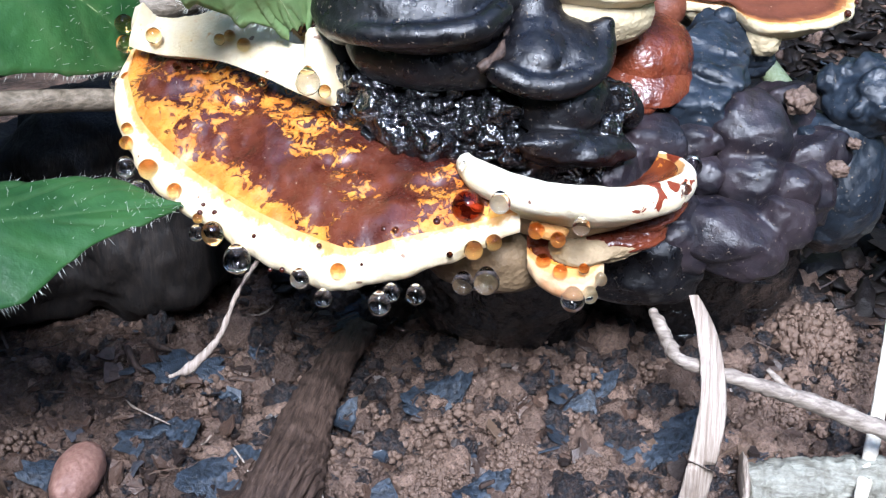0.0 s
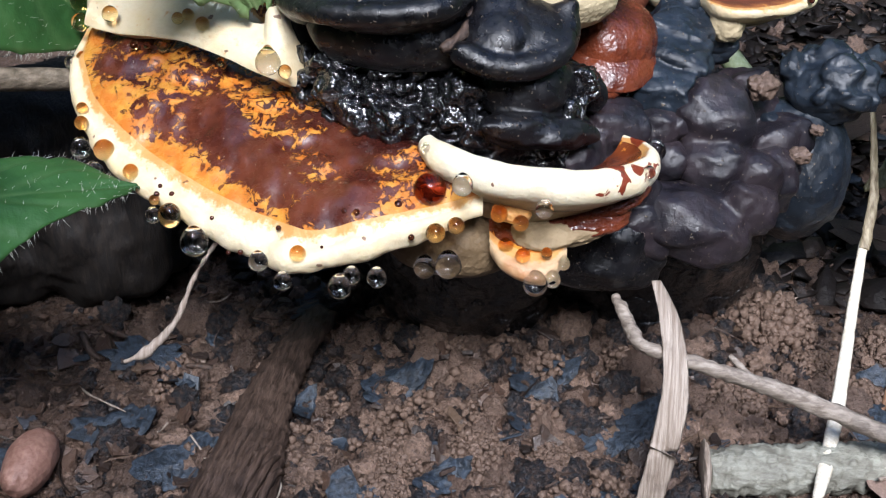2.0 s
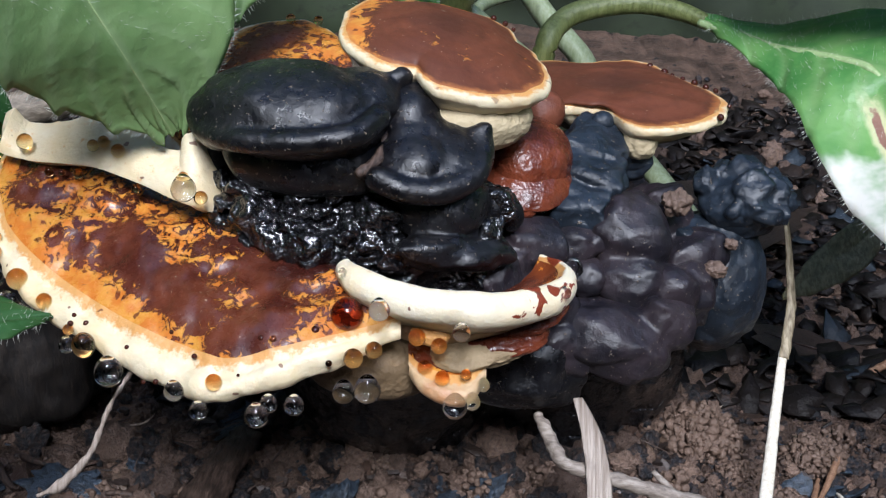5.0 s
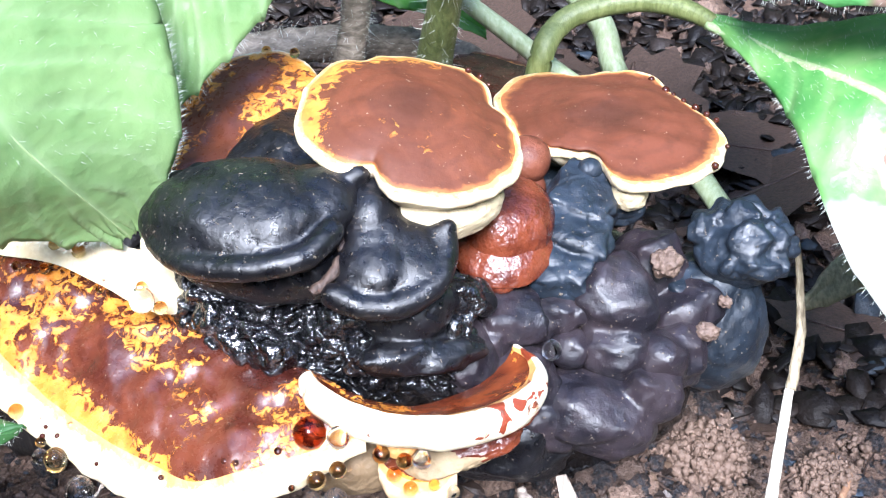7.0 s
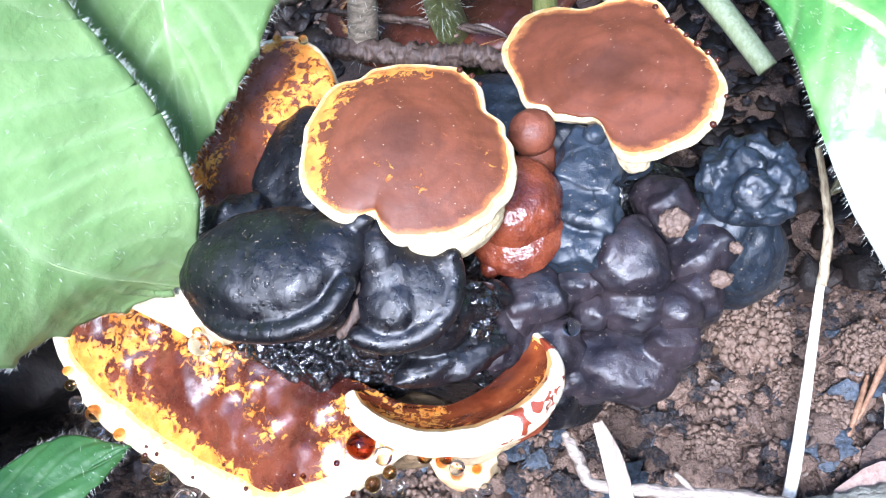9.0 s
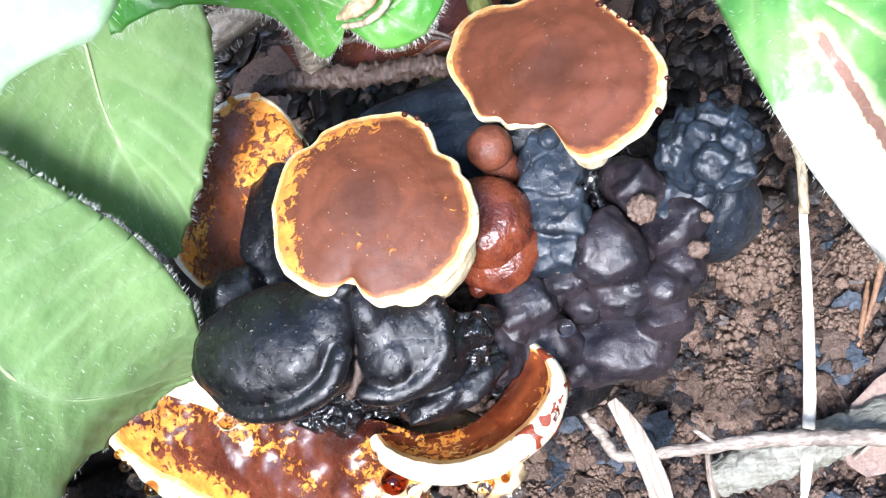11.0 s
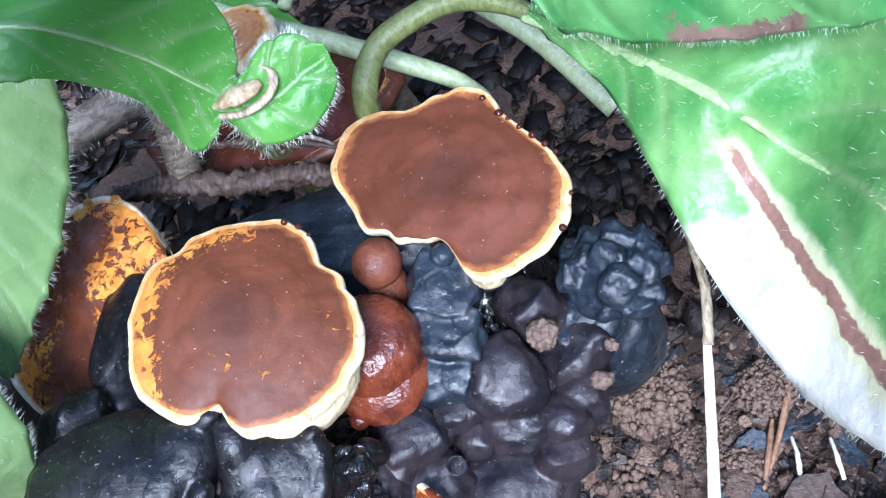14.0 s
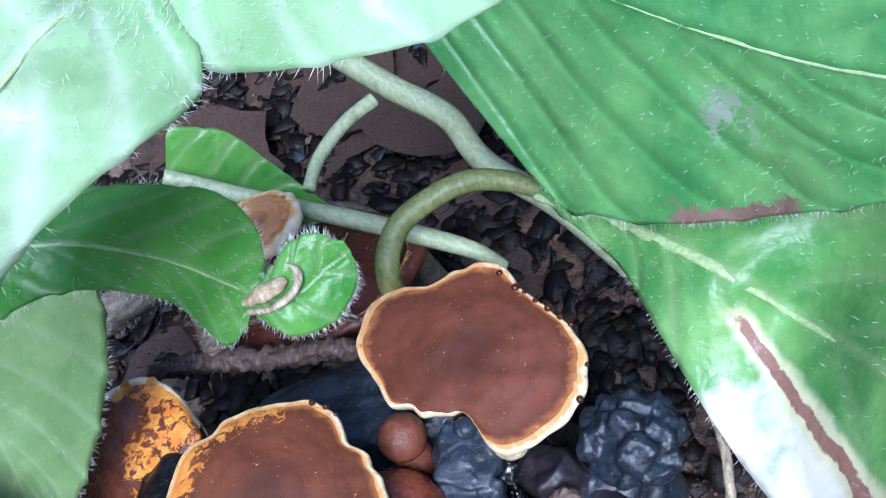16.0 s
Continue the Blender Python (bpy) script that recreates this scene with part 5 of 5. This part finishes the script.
tube("dry_tip", [(-3.4, 42.6, 115.6), (-1.4, 42.5, 116.2), (0.8, 42.6, 116.6), (2.8, 43.2, 116.7), (4.4, 44.2, 116.5)], [0.6, 1.5, 2.1, 1.9, 0.7], M_PITH, curl, 40, rough=0.35, flat=0.6)
tube("dry_rim", [(-3.0, 41.4, 114.6), (0.6, 40.8, 114.4), (4.2, 41.6, 114.8), (6.4, 43.4, 115.8), (6.6, 45.2, 117.0), (5.0, 46.2, 117.8)], [0.5, 0.8, 0.9, 0.8, 0.6, 0.3], M_STALK, curl, 44, 10, rough=0.1, flat=0.7)
tube("stem", [(-165, 72, 30), (-120, 94, 42), (-85, 108, 49), (-60, 118, 50), (-30, 127, 46), (-10, 133, 30), (0, 136, -24)], [5.2, 5.2, 5.0, 4.8, 4.4, 4.2, 4.0], M_BROWNSTEM, curl, 80, 20, rough=0.6)
tube("stem", [(-27, 118, -24), (-26, 110, 20), (-21.1, 90, 56.6), (-16.6, 78, 76), (-12, 68, 95), (-5, 52, 109)], [4.6, 4.6, 4.2, 3.8, 3.2, 1.6], M_STEM, curl, 60, 18, rough=0.1)
stem_fuzz(curl, [(-21.1, 90, 56.6), (-16.6, 78, 76), (-12, 68, 95)], 260, 3.8, 22)
near = thing("leafy_plant", "bright downy green shoot with broad leaves arching over the fungus", "plant", at=(-230, -20, -20))
tube("stem", [(-230, -20, -24), (-226, -10, 150), (-190, 10, 300), (-90, 40, 350), (0, 46, 320), (24, 30, 250), (26.3, 17.3, 195.8)], [4, 3.8, 3.4, 3.0, 2.6, 2.2, 1.4], M_STEM, near, 80)
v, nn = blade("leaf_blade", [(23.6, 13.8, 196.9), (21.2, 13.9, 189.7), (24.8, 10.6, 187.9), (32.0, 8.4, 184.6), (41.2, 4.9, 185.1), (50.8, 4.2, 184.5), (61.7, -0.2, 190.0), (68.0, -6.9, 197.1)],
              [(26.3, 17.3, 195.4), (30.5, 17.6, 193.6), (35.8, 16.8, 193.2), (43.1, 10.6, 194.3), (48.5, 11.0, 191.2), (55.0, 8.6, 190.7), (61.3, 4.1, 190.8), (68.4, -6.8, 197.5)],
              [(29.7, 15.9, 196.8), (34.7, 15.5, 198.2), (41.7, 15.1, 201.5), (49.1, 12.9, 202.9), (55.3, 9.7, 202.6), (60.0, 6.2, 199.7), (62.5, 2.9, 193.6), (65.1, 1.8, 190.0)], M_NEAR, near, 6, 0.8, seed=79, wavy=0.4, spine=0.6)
leaf_hairs(near, v[:90], nn[:90], 1600, 60, 15, (0.8, 2.0))
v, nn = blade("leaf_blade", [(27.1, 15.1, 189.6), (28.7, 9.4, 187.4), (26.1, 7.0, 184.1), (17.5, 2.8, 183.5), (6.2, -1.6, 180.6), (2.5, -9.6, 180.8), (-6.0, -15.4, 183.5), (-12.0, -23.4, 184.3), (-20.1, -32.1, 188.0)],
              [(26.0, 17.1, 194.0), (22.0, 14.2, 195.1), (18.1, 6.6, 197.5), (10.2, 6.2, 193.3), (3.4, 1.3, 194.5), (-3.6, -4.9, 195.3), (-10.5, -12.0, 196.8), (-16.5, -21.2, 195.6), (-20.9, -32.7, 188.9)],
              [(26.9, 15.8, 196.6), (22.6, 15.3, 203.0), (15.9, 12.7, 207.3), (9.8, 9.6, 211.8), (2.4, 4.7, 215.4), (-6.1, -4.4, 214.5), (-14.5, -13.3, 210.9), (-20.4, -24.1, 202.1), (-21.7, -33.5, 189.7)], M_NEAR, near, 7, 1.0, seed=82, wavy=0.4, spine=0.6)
leaf_hairs(near, v[:110], nn[:110], 1900, 80, 16, (0.8, 2.0))
backplant = thing("leafy_plant", "long green leaf and pale stem behind the fungus", "plant", at=(20, 125, -20))
v, nn = blade("leaf_blade", [(-38.6, 127.8, 87.7), (-27.7, 128.5, 80.6), (-21.0, 125.3, 70.0), (-11.3, 117.9, 57.4)], [(-43.4, 122.5, 78.5), (-33.3, 121.3, 69.0), (-23.5, 119.9, 61.4), (-11.7, 117.2, 54.8)],
              [(-45.9, 109.0, 72.0), (-34.5, 109.6, 65.7), (-22.8, 114.3, 59.8), (-11.4, 115.4, 53.8)], M_BRIGHTLEAF, backplant, 5, 0.6, seed=80)
tube("stem", [(-41.0, 116.7, 83.3), (-21.9, 113.0, 69.6), (-4.7, 111.0, 56.6), (6.3, 109.4, 48.1), (17.7, 105.8, 41.1), (23.7, 103.2, 34.4)], [1.8, 2.0, 2.3, 2.4, 2.2, 1.6], M_PALESTEM, backplant, 70, label="pale green stem")
tube("stem", [(-13.2, 166.2, 77.3), (-5.4, 161.9, 66.5), (4.8, 157.8, 53.1), (16.4, 152.3, 41.6), (21.6, 145.3, 28.7), (36.4, 133.9, 16.4), (50.5, 115.9, 4.2)], [3.2, 3.2, 3.4, 3.4, 3.4, 3.2, 3.0], M_PALESTEM, backplant, 60, label="pale green stem")
tube("stem", [(4.1, 141.6, 64.1), (-3.7, 136.2, 64.5), (-10.9, 128.0, 63.9), (-13.7, 118.6, 64.0)], [2.0, 1.8, 1.7, 1.6], M_PALESTEM, backplant, 30, label="pale green stem")
stem_fuzz(curl, [(-120, 94, 42), (-85, 108, 49), (-60, 118, 50), (-30, 127, 46)], 900, 4.8, 21)
hairy = thing("dry_plant", "upright brown stem covered in pale hairs", "stem", at=(-30, 95, -20))
spine = [(-43.6, 89.1, 48.1), (-38.7, 90.4, 67.4), (-35.9, 89.4, 83.5), (-34.4, 97.1, 97.2)]
tube("stem_body", spine, [3.8, 3.4, 3.2, 3.0], M_BROWNSTEM, hairy, 40, rough=0.3)
stem_fuzz(hairy, spine, 700, 2.6, 4)

# ---- litter ----
twig = thing("twig", "grey forked dead twig lying across the litter", "twig", at=(30, -20, -20))
tube("stem_wood", [(4.4, 3.3, 14.0), (7.2, -1.3, 11.0), (10.9, -6.3, 9.0), (27.2, -5.8, 4.0), (44.1, -4.9, -2.0), (61.0, -6.0, -8.0), (73.4, -7.5, -11.0), (84.2, -15.7, -12.0)], [0.5, 1.5, 1.2, 1.5, 1.8, 1.9, 2.2, 2.2], M_TWIG, twig, 110, 16, 0.5)
tube("side_shoot", [(31.5, -6.5, 3.0), (26.7, -2.2, 6.0)], [1.0, 0.4], M_TWIG, twig, 20, 10, 0.2)
log = thing("branch", "pale lichened piece of branch on the soil", "branch", at=(60, -5, -22))
lobe("broken_end", (24.8, -6.1, -19.0), (1.0, 7.7, 4.4), M_DRY, log, lumps=0.2, fine=0.08, seed=91, label="pale broken end")
tube("branch_body", [(25.3, -5.9, -19.0), (37.9, -3.9, -19.0), (57.3, -1.1, -18.0), (85.6, 4.6, -18.0), (117.2, 13.2, -18.0)], [4.2, 5.2, 4.8, 5.5, 5.6], M_LOG, log, 140, 36, 1.0)
grass = thing("grass_blade", "dry greyish-brown flat grass blade with a torn tip", "grass blade", at=(14, -10, -24))
tube("dry_blade", [(13.1, -17.8, -22.1), (15.2, -16.3, -6.7), (16.5, -11.3, 4.2), (14.9, -3.0, 12.8), (12.0, 3.5, 17.6)], [2.6, 2.6, 2.7, 2.4, 1.2], M_DRY, grass, 60, 12, 0.12, flat=0.14)
straw = thing("straw", "bleached thin straw rising from the soil, olive towards its top", "straw", at=(50, -8, -25))
tube("stalk", [(44.0, -16.1, -18.1), (46.9, -7.0, -15.3), (51.0, 8.3, -11.4), (55.7, 29.6, -2.7), (59.2, 45.3, 7.3)], [0.5, 1.5, 1.5, 1.2, 1.0], M_STRAW, straw, 60, 10, 0.15, flat=0.5)
tube("upper_stalk", [(59.1, 43.7, 6.4), (61.2, 52.3, 14.5), (60.8, 58.2, 23.2), (59.7, 62.5, 31.7)], [1.2, 1.2, 1.1, 0.9], M_STALK, straw, 40, 9, 0.2, flat=0.5, label="weathered tan upper stalk")
blade("side_leaf", [(62.8, 68.0, 9.7), (70.7, 76.2, 17.5), (80.6, 82.1, 24.4), (90.3, 86.5, 28.4)], [(62.8, 67.9, 9.5), (72.1, 74.2, 14.7), (82.0, 79.3, 19.7), (90.4, 86.1, 27.3)],
      [(62.8, 67.6, 9.1), (73.6, 71.4, 10.6), (84.5, 76.5, 16.1), (90.6, 85.6, 26.5)], M_OLIVE, straw, 4, 0.5, n=40, half=8, spine=0.3, label="withered olive side leaf")
wood = thing("bark_strip", "dark fibrous strip of rotten wood lying on soil", "bark", at=(-66, 0, -24))
tube("fibrous_strip", [(-60.6, 40.8, -19.0), (-63.6, 22.3, -18.0), (-64.7, 1.3, -18.0), (-63.8, -19.8, -18.0), (-64.8, -43.6, -19.0)], [3.5, 4.6, 5.6, 7.5, 9], M_BARK, wood, 80, 30, 0.9, flat=0.4)
for k in range(7):
    sx = -70 + 1.9 * k
    tube("splinter", [(sx + 3, 10 - 5 * k, -17.5), (sx + 1.5, -12 - 2 * k, -15.6), (sx, -34 - k, -16.5)], [0.3, 0.9, 0.5], M_BARK, wood, 24, 7, 0.3, seed=k)
root = thing("dry_root", "thin pale dry rootlet hanging below the bracket", "root", at=(-82, -20, 0))
tube("rootlet", [(-66.6, -14.5, 29.7), (-70.5, -17.4, 23.7), (-74.2, -20.2, 15.0), (-79.1, -23.2, 10.1), (-83.0, -24.1, 8.2)], [0.35, 0.45, 0.55, 1.0, 0.15], M_DRY, root, 60, 10, 0.3)
stone = thing("pebble", "smooth pinkish brown pebble", "pebble", at=(-108, -26, -25))
lobe("pebble_body", (-107.1, -19.6, -21.0), (4.8, 9.1, 5.0), M_PEBBLE, stone, lumps=0.08, seed=90)


for pts, size, mat, label in (
        ([(60.2, 13.7, -21.0), (65.1, 24.9, -19.0), (68.7, 35.8, -19.5)], [0.5, 0.8, 0.5], M_ROOT, "short orange-brown rootlet on soil"),
        ([(72.0, 51.9, -19.0), (74.1, 43.8, -17.0), (70.9, 34.2, -17.5), (64.9, 23.0, -20.0)], [0.4, 0.9, 0.8, 0.4], M_ROOT, "curved brown root on soil"),
        ([(89.6, 83.8, -19.9), (100.1, 90.2, -17.9), (111.2, 94.0, -18.9)], [0.8, 1.3, 1.0], M_ROOT, "orange-brown broken stick on soil"),
        ([(71.8, 30.7, -19.5), (72.0, 25.0, -18.0), (70.8, 18.5, -20.0)], [0.3, 0.6, 0.5], M_STRAW, "short white rootlet on soil"),
        ([(79.8, 28.8, -19.5), (80.0, 23.1, -18.0), (80.3, 18.9, -20.0)], [0.3, 0.6, 0.5], M_STRAW, "short white rootlet on soil"),
        ([(-18.0, 91.1, 51.0), (-12.5, 89.4, 52.2), (-7.8, 86.6, 51.1)], [0.3, 0.6, 0.4], M_DRY, "thin tan twig lying on the bark ridge")):
    bit = thing("rootlet", label, "root", at=pts[0])
    tube("root_body", pts, size, mat, bit, 30, 9, 0.2)
seed_case = thing("seed_husk", "small tan seed husk on the bark ridge", "seed", at=(-16.5, 95, 55))
lobe("husk_body", (-19.9, 89.9, 50.7), (-0.7, 1.2, 1.0), M_FAWN, seed_case, (-3.2, -2.7, -14.0), 0.1, 0.03, seed=64, sub=4)
fawn = thing("dead_leaf", "smooth fawn dead leaf under the branch", "dead leaf", at=(66, -2, -22))
flake("leaf_fragment", (69, 0, -17.5), 10, M_FAWN, fawn, turn=(8, -6, 30), thick=0.5, seed=8.3, longish=1.6, curl=0.8, rag=0.12)
tube("midrib", [(57, -8, -15.5), (69, 0, -16.6), (81, 7, -15)], [0.4, 0.35, 0.15], M_DRY, fawn, 24, 7)


def granules(name, centre, radius, owner, seed):
    """A clod of small soil grains stuck together."""
    rng = np.random.default_rng(seed)
    d, f = ico(1)
    v, faces, base = [], [], 0
    for k in range(1100):
        w = rng.normal(0, 1, 3)
        w /= np.linalg.norm(w)
        w[2] = abs(w[2]) * 0.75
        s = radius * 0.025 * math.exp(rng.uniform(0.0, 1.7))
        q = d * (1 + 0.26 * rng.standard_normal((len(d), 1))) * rng.uniform(0.6, 1.4, 3) * s + np.asarray(centre) + w * radius * rng.uniform(0.72, 1.02)
        v.append(q)
        faces += [[a + base for a in t] for t in f]
        base += len(d)
    p, f2 = lobe_shape(centre, (radius * 0.78, radius * 0.78, radius * 0.52), (0, 0, 0), 0.2, 0.1, seed=seed)
    v.append(p)
    faces += [[a + base for a in t] for t in f2]
    return tagged(build(name, np.concatenate(v), faces, M_CLOD, owner), kind="stuff")


def scatter_litter():
    rng = np.random.default_rng(11)
    # charcoal flakes
    for k in range(30):
        x, y = rng.uniform(-115, 95), rng.uniform(-45, 70)
        if -45 < x < 50 and y > 0:
            continue
        ch = thing("charcoal_flake", "bluish-black flake of charcoal on soil", "charcoal", "charcoal flakes", at=(x, y, ground_height(x, y)))
        flake("flake_body", (x, y, ground_height(x, y) + 1.6), rng.uniform(1.8, 5.0), M_CHIP, ch, turn=(rng.uniform(-25, 25), rng.uniform(-25, 25), rng.uniform(0, 360)), thick=rng.uniform(0.5, 1.6), seed=k * 1.7,
              longish=rng.uniform(1.1, 2.0), rag=0.5)
    for k, (x, y, r, a) in enumerate([(-96, -2, 6, 20), (-58, 6, 3, 80), (-40, 15, 5, 30), (8, 7, 7, 10), (-10, 9, 5, 60), (-79, -13, 6, 25), (-112, -18, 5, 0), (3, 5, 7, 5), (-39, 18, 5, 15), (67, 47, 4, 0), (-26, -13, 4, 40), (9, -11, 5, 10), (61, 28, 5, 60), (-8, 19, 5, 20)]):
        ch = thing("charcoal_flake", "broad bluish-grey charcoal flake on soil", "charcoal", "charcoal flakes", at=(x, y, ground_height(x, y)))
        flake("flake_body", (x, y, ground_height(x, y) + 1.4), r * 0.8, M_CHIP, ch, turn=(18, -12, a), thick=1.0, seed=k * 3.1 + 7, longish=1.9, rag=0.3, curl=1.0)
    for k in range(44):
        x, y = rng.uniform(-112, 100), rng.uniform(-45, 60)
        if -40 < x < 45 and y > 4:
            continue
        l, a, z = rng.uniform(5, 17), rng.uniform(0, 6.3), ground_height(x, y)
        dark = k % 3 != 0
        st = thing("twig" if dark else "rootlet", "thin dark stick half buried in soil" if dark else "fine pale curved rootlet on soil", "stick" if dark else "root", "sticks and rootlets", at=(x, y, z))
        pts = [(x + l * s * math.cos(a + 0.5 * s), y + l * s * math.sin(a + 0.5 * s), z + 1.5 + rng.uniform(-0.5, 2.2)) for s in (-0.5, -0.15, 0.2, 0.5)]
        tube("stick_body" if dark else "root_body", pts, [0.3, 0.9, 0.8, 0.3] if dark else [0.12, 0.28, 0.25, 0.1], M_BARK if dark else M_DRY, st, 22, 7, 0.15, seed=k)
    for k, (x, y, r) in enumerate([(43, 46, 10), (32, 16, 7), (-20, -5, 7), (-35, -9, 6), (-5, -4, 5), (-38, -20, 6), (51, 33, 6), (59, 25, 7), (-52, -5, 5), (69, 43, 7), (36, 61, 6)]):
        cl = thing("soil_clod", "crumbly pale brown clod of soil", "clod", "soil clods", at=(x, y, ground_height(x, y)))
        granules("clod_body", (x, y, ground_height(x, y)), r, cl, 100 + k)
    for k, (x, y, r) in enumerate([(-51, 261, 40), (1, 184, 16), (-16, 245, 30), (59, 163, 22), (24, 222, 26), (-103, 230, 34), (71, 7, 9), (84, 101, 14), (-65, 193, 22), (10, 146, 12), (-91, 152, 16), (80, 192, 24)]):
        dl = thing("dead_leaf", "brown decaying dead leaf on soil", "dead leaf", "dead leaves", at=(x, y, ground_height(x, y)))
        lie = (rng.uniform(-14, 14), rng.uniform(-14, 14), rng.uniform(0, 360))
        flake("leaf_fragment", (x, y, ground_height(x, y) + 3), r, M_DEAD, dl, turn=lie, thick=0.5, seed=k * 2.3 + 50, longish=1.5, curl=0.9, rag=0.3)
        rot = np.array(Euler([radians(a) for a in lie]).to_matrix())
        tube("midrib", [rot @ np.array((r * s, 0, 0.9 * (s**2) + 0.5)) + (x, y, ground_height(x, y) + 3) for s in (-1.3, -0.6, 0, 0.6, 1.2)], [0.02 * r, 0.03 * r, 0.02 * r, 0.008 * r], M_DEAD, dl, 24, 7)
    # scraps of rotten leaf and fibre, past counting
    vs, fs, base = [], [], 0
    for k in range(2600):
        x, y = rng.normal(-10, 65), rng.normal(0, 45)
        z = ground_height(x, y)
        turn = np.array(Euler((rng.normal(0, 0.45), rng.normal(0, 0.45), rng.uniform(0, 6.3))).to_matrix())
        r = min(0.5 + rng.exponential(0.75), 3.4)
        if k % 4:
            n = 9
            a = np.sort(rng.uniform(0, 2 * np.pi, n))
            e = r * rng.uniform(0.6, 1.2, n)
            p = np.stack([1.5 * e * np.cos(a), e * np.sin(a), 0.25 * r * rng.standard_normal(n) * 0.4], 1)
            th = rng.uniform(0.12, 0.5)
            q = np.concatenate([p + (0, 0, th), p - (0, 0, th)])
            f = [tuple(range(n)), tuple(range(2 * n - 1, n - 1, -1))] + [(j, n + j, n + (j + 1) % n, (j + 1) % n) for j in range(n)]
        else:
            s = np.linspace(-1, 1, 7)
            l, w = r * 2.2 + 1.5, rng.uniform(0.12, 0.4)
            line = np.stack([l * s, 0.25 * l * s**2 * rng.normal(), 0.12 * l * np.sin(2 * s + rng.uniform(0, 6))], 1)
            q = np.concatenate([line + w * np.array((0, math.cos(c), math.sin(c))) * (1 - 0.5 * s[:, None] ** 2) for c in (0, 2.1, 4.2)])
            f = [(7 * c + j, 7 * c + j + 1, 7 * ((c + 1) % 3) + j + 1, 7 * ((c + 1) % 3) + j) for c in range(3) for j in range(6)]
        vs.append(q @ turn.T + (x, y, z + rng.uniform(0.6, 2.0)))
        fs += [[j + base for j in g] for g in f]
        base += len(q)
    tagged(build("leaf_litter", np.concatenate(vs), fs, M_HUMUS, smooth=False), "dark wet scraps of rotten leaf and fibre", "litter", kind="stuff")
    # small lumps of sticky soil grains between the clods
    d, f = ico(2)
    vs, fs, base = [], [], 0
    for k in range(150):
        x, y, big = rng.normal(-5, 62), rng.normal(-2, 32), rng.uniform(1.6, 5.0)
        for g in range(48):
            w = rng.normal(0, 1, 3)
            w /= np.linalg.norm(w)
            r = rng.uniform(0.09, 0.24) * big
            c = np.array((x, y, ground_height(x, y) + 0.2 * big)) + w * (big, big, 0.62 * big) * rng.uniform(0.6, 1.05)
            vs.append(d * (1 + 0.16 * rng.standard_normal((len(d), 1))) * r + c)
            fs += [[j + base for j in t] for t in f]
            base += len(d)
    tagged(build("soil_lumps", np.concatenate(vs), fs, M_CLOD), "crumbly brown lumps of wet soil grains", "soil", kind="stuff")
    # wet leaf mould over the back of the bed, blackened to stand for shade
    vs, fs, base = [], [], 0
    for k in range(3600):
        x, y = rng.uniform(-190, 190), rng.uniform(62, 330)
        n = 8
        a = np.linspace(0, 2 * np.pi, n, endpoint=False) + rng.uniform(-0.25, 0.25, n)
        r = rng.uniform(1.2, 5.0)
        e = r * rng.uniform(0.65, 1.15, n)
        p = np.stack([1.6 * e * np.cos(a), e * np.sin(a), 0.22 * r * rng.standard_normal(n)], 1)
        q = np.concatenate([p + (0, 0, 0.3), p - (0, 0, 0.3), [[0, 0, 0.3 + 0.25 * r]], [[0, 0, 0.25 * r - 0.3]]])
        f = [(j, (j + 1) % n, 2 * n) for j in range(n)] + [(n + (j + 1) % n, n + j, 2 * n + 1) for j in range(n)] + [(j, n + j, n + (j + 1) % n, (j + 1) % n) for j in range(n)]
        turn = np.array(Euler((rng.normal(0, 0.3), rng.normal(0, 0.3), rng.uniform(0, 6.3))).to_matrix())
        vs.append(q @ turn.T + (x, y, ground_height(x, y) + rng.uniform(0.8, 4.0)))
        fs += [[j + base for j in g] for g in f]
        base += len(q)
    tagged(build("leaf_mould", np.concatenate(vs), fs, M_SHADE_MOULD), "wet leaf mould behind the fungus, blackened for shade", "litter", kind="stuff")
    # crumbs of soil, past counting
    d, f = ico(2)
    d1, f1 = ico(3)
    vs, fs, base = [], [], 0
    for k in range(11000):
        back = k > 9600
        x = rng.uniform(-160, 170) if back else rng.normal(-5, 62)
        y = rng.uniform(60, 380) if back else rng.normal(2, 40)
        r = min(0.35 + rng.exponential(0.7), 4.2) * (1.6 if back else 1)
        dd, ff = (d1, f1) if r > 1.3 else (d, f)
        q = dd * (1 + 0.28 * rng.standard_normal((len(dd), 1)) * (0.6 if r > 1.3 else 0.5)) * r * rng.uniform(0.7, 1.2, 3)
        vs.append(q + (x, y, ground_height(x, y) + r * 0.25))
        fs += [[a + base for a in t] for t in ff]
        base += len(dd)
    tagged(build("soil_crumbs", np.concatenate(vs), fs, M_CRUMB), "loose brown crumbs of soil and charcoal", "soil", kind="stuff")


scatter_litter()
for x, y, z, r, s in ((30.5, 31.5, 47, 3.4, 1), (42, 30.5, 39, 1.5, 2), (38.5, 25.5, 35.5, 2.2, 3)):
    cr = thing("soil_crumb", "pale grey-brown crumb of soil resting on the black fungus", "crumb", "crumbs on the fungus", at=(x, y, z))
    lobe("crumb_body", (x, y, z), (r, r * 0.8, r * 0.75), M_CLOD, cr, (0, 0, 60 * s), 0.3, 0.15, seed=120 + s, sub=4, freq=1.6)
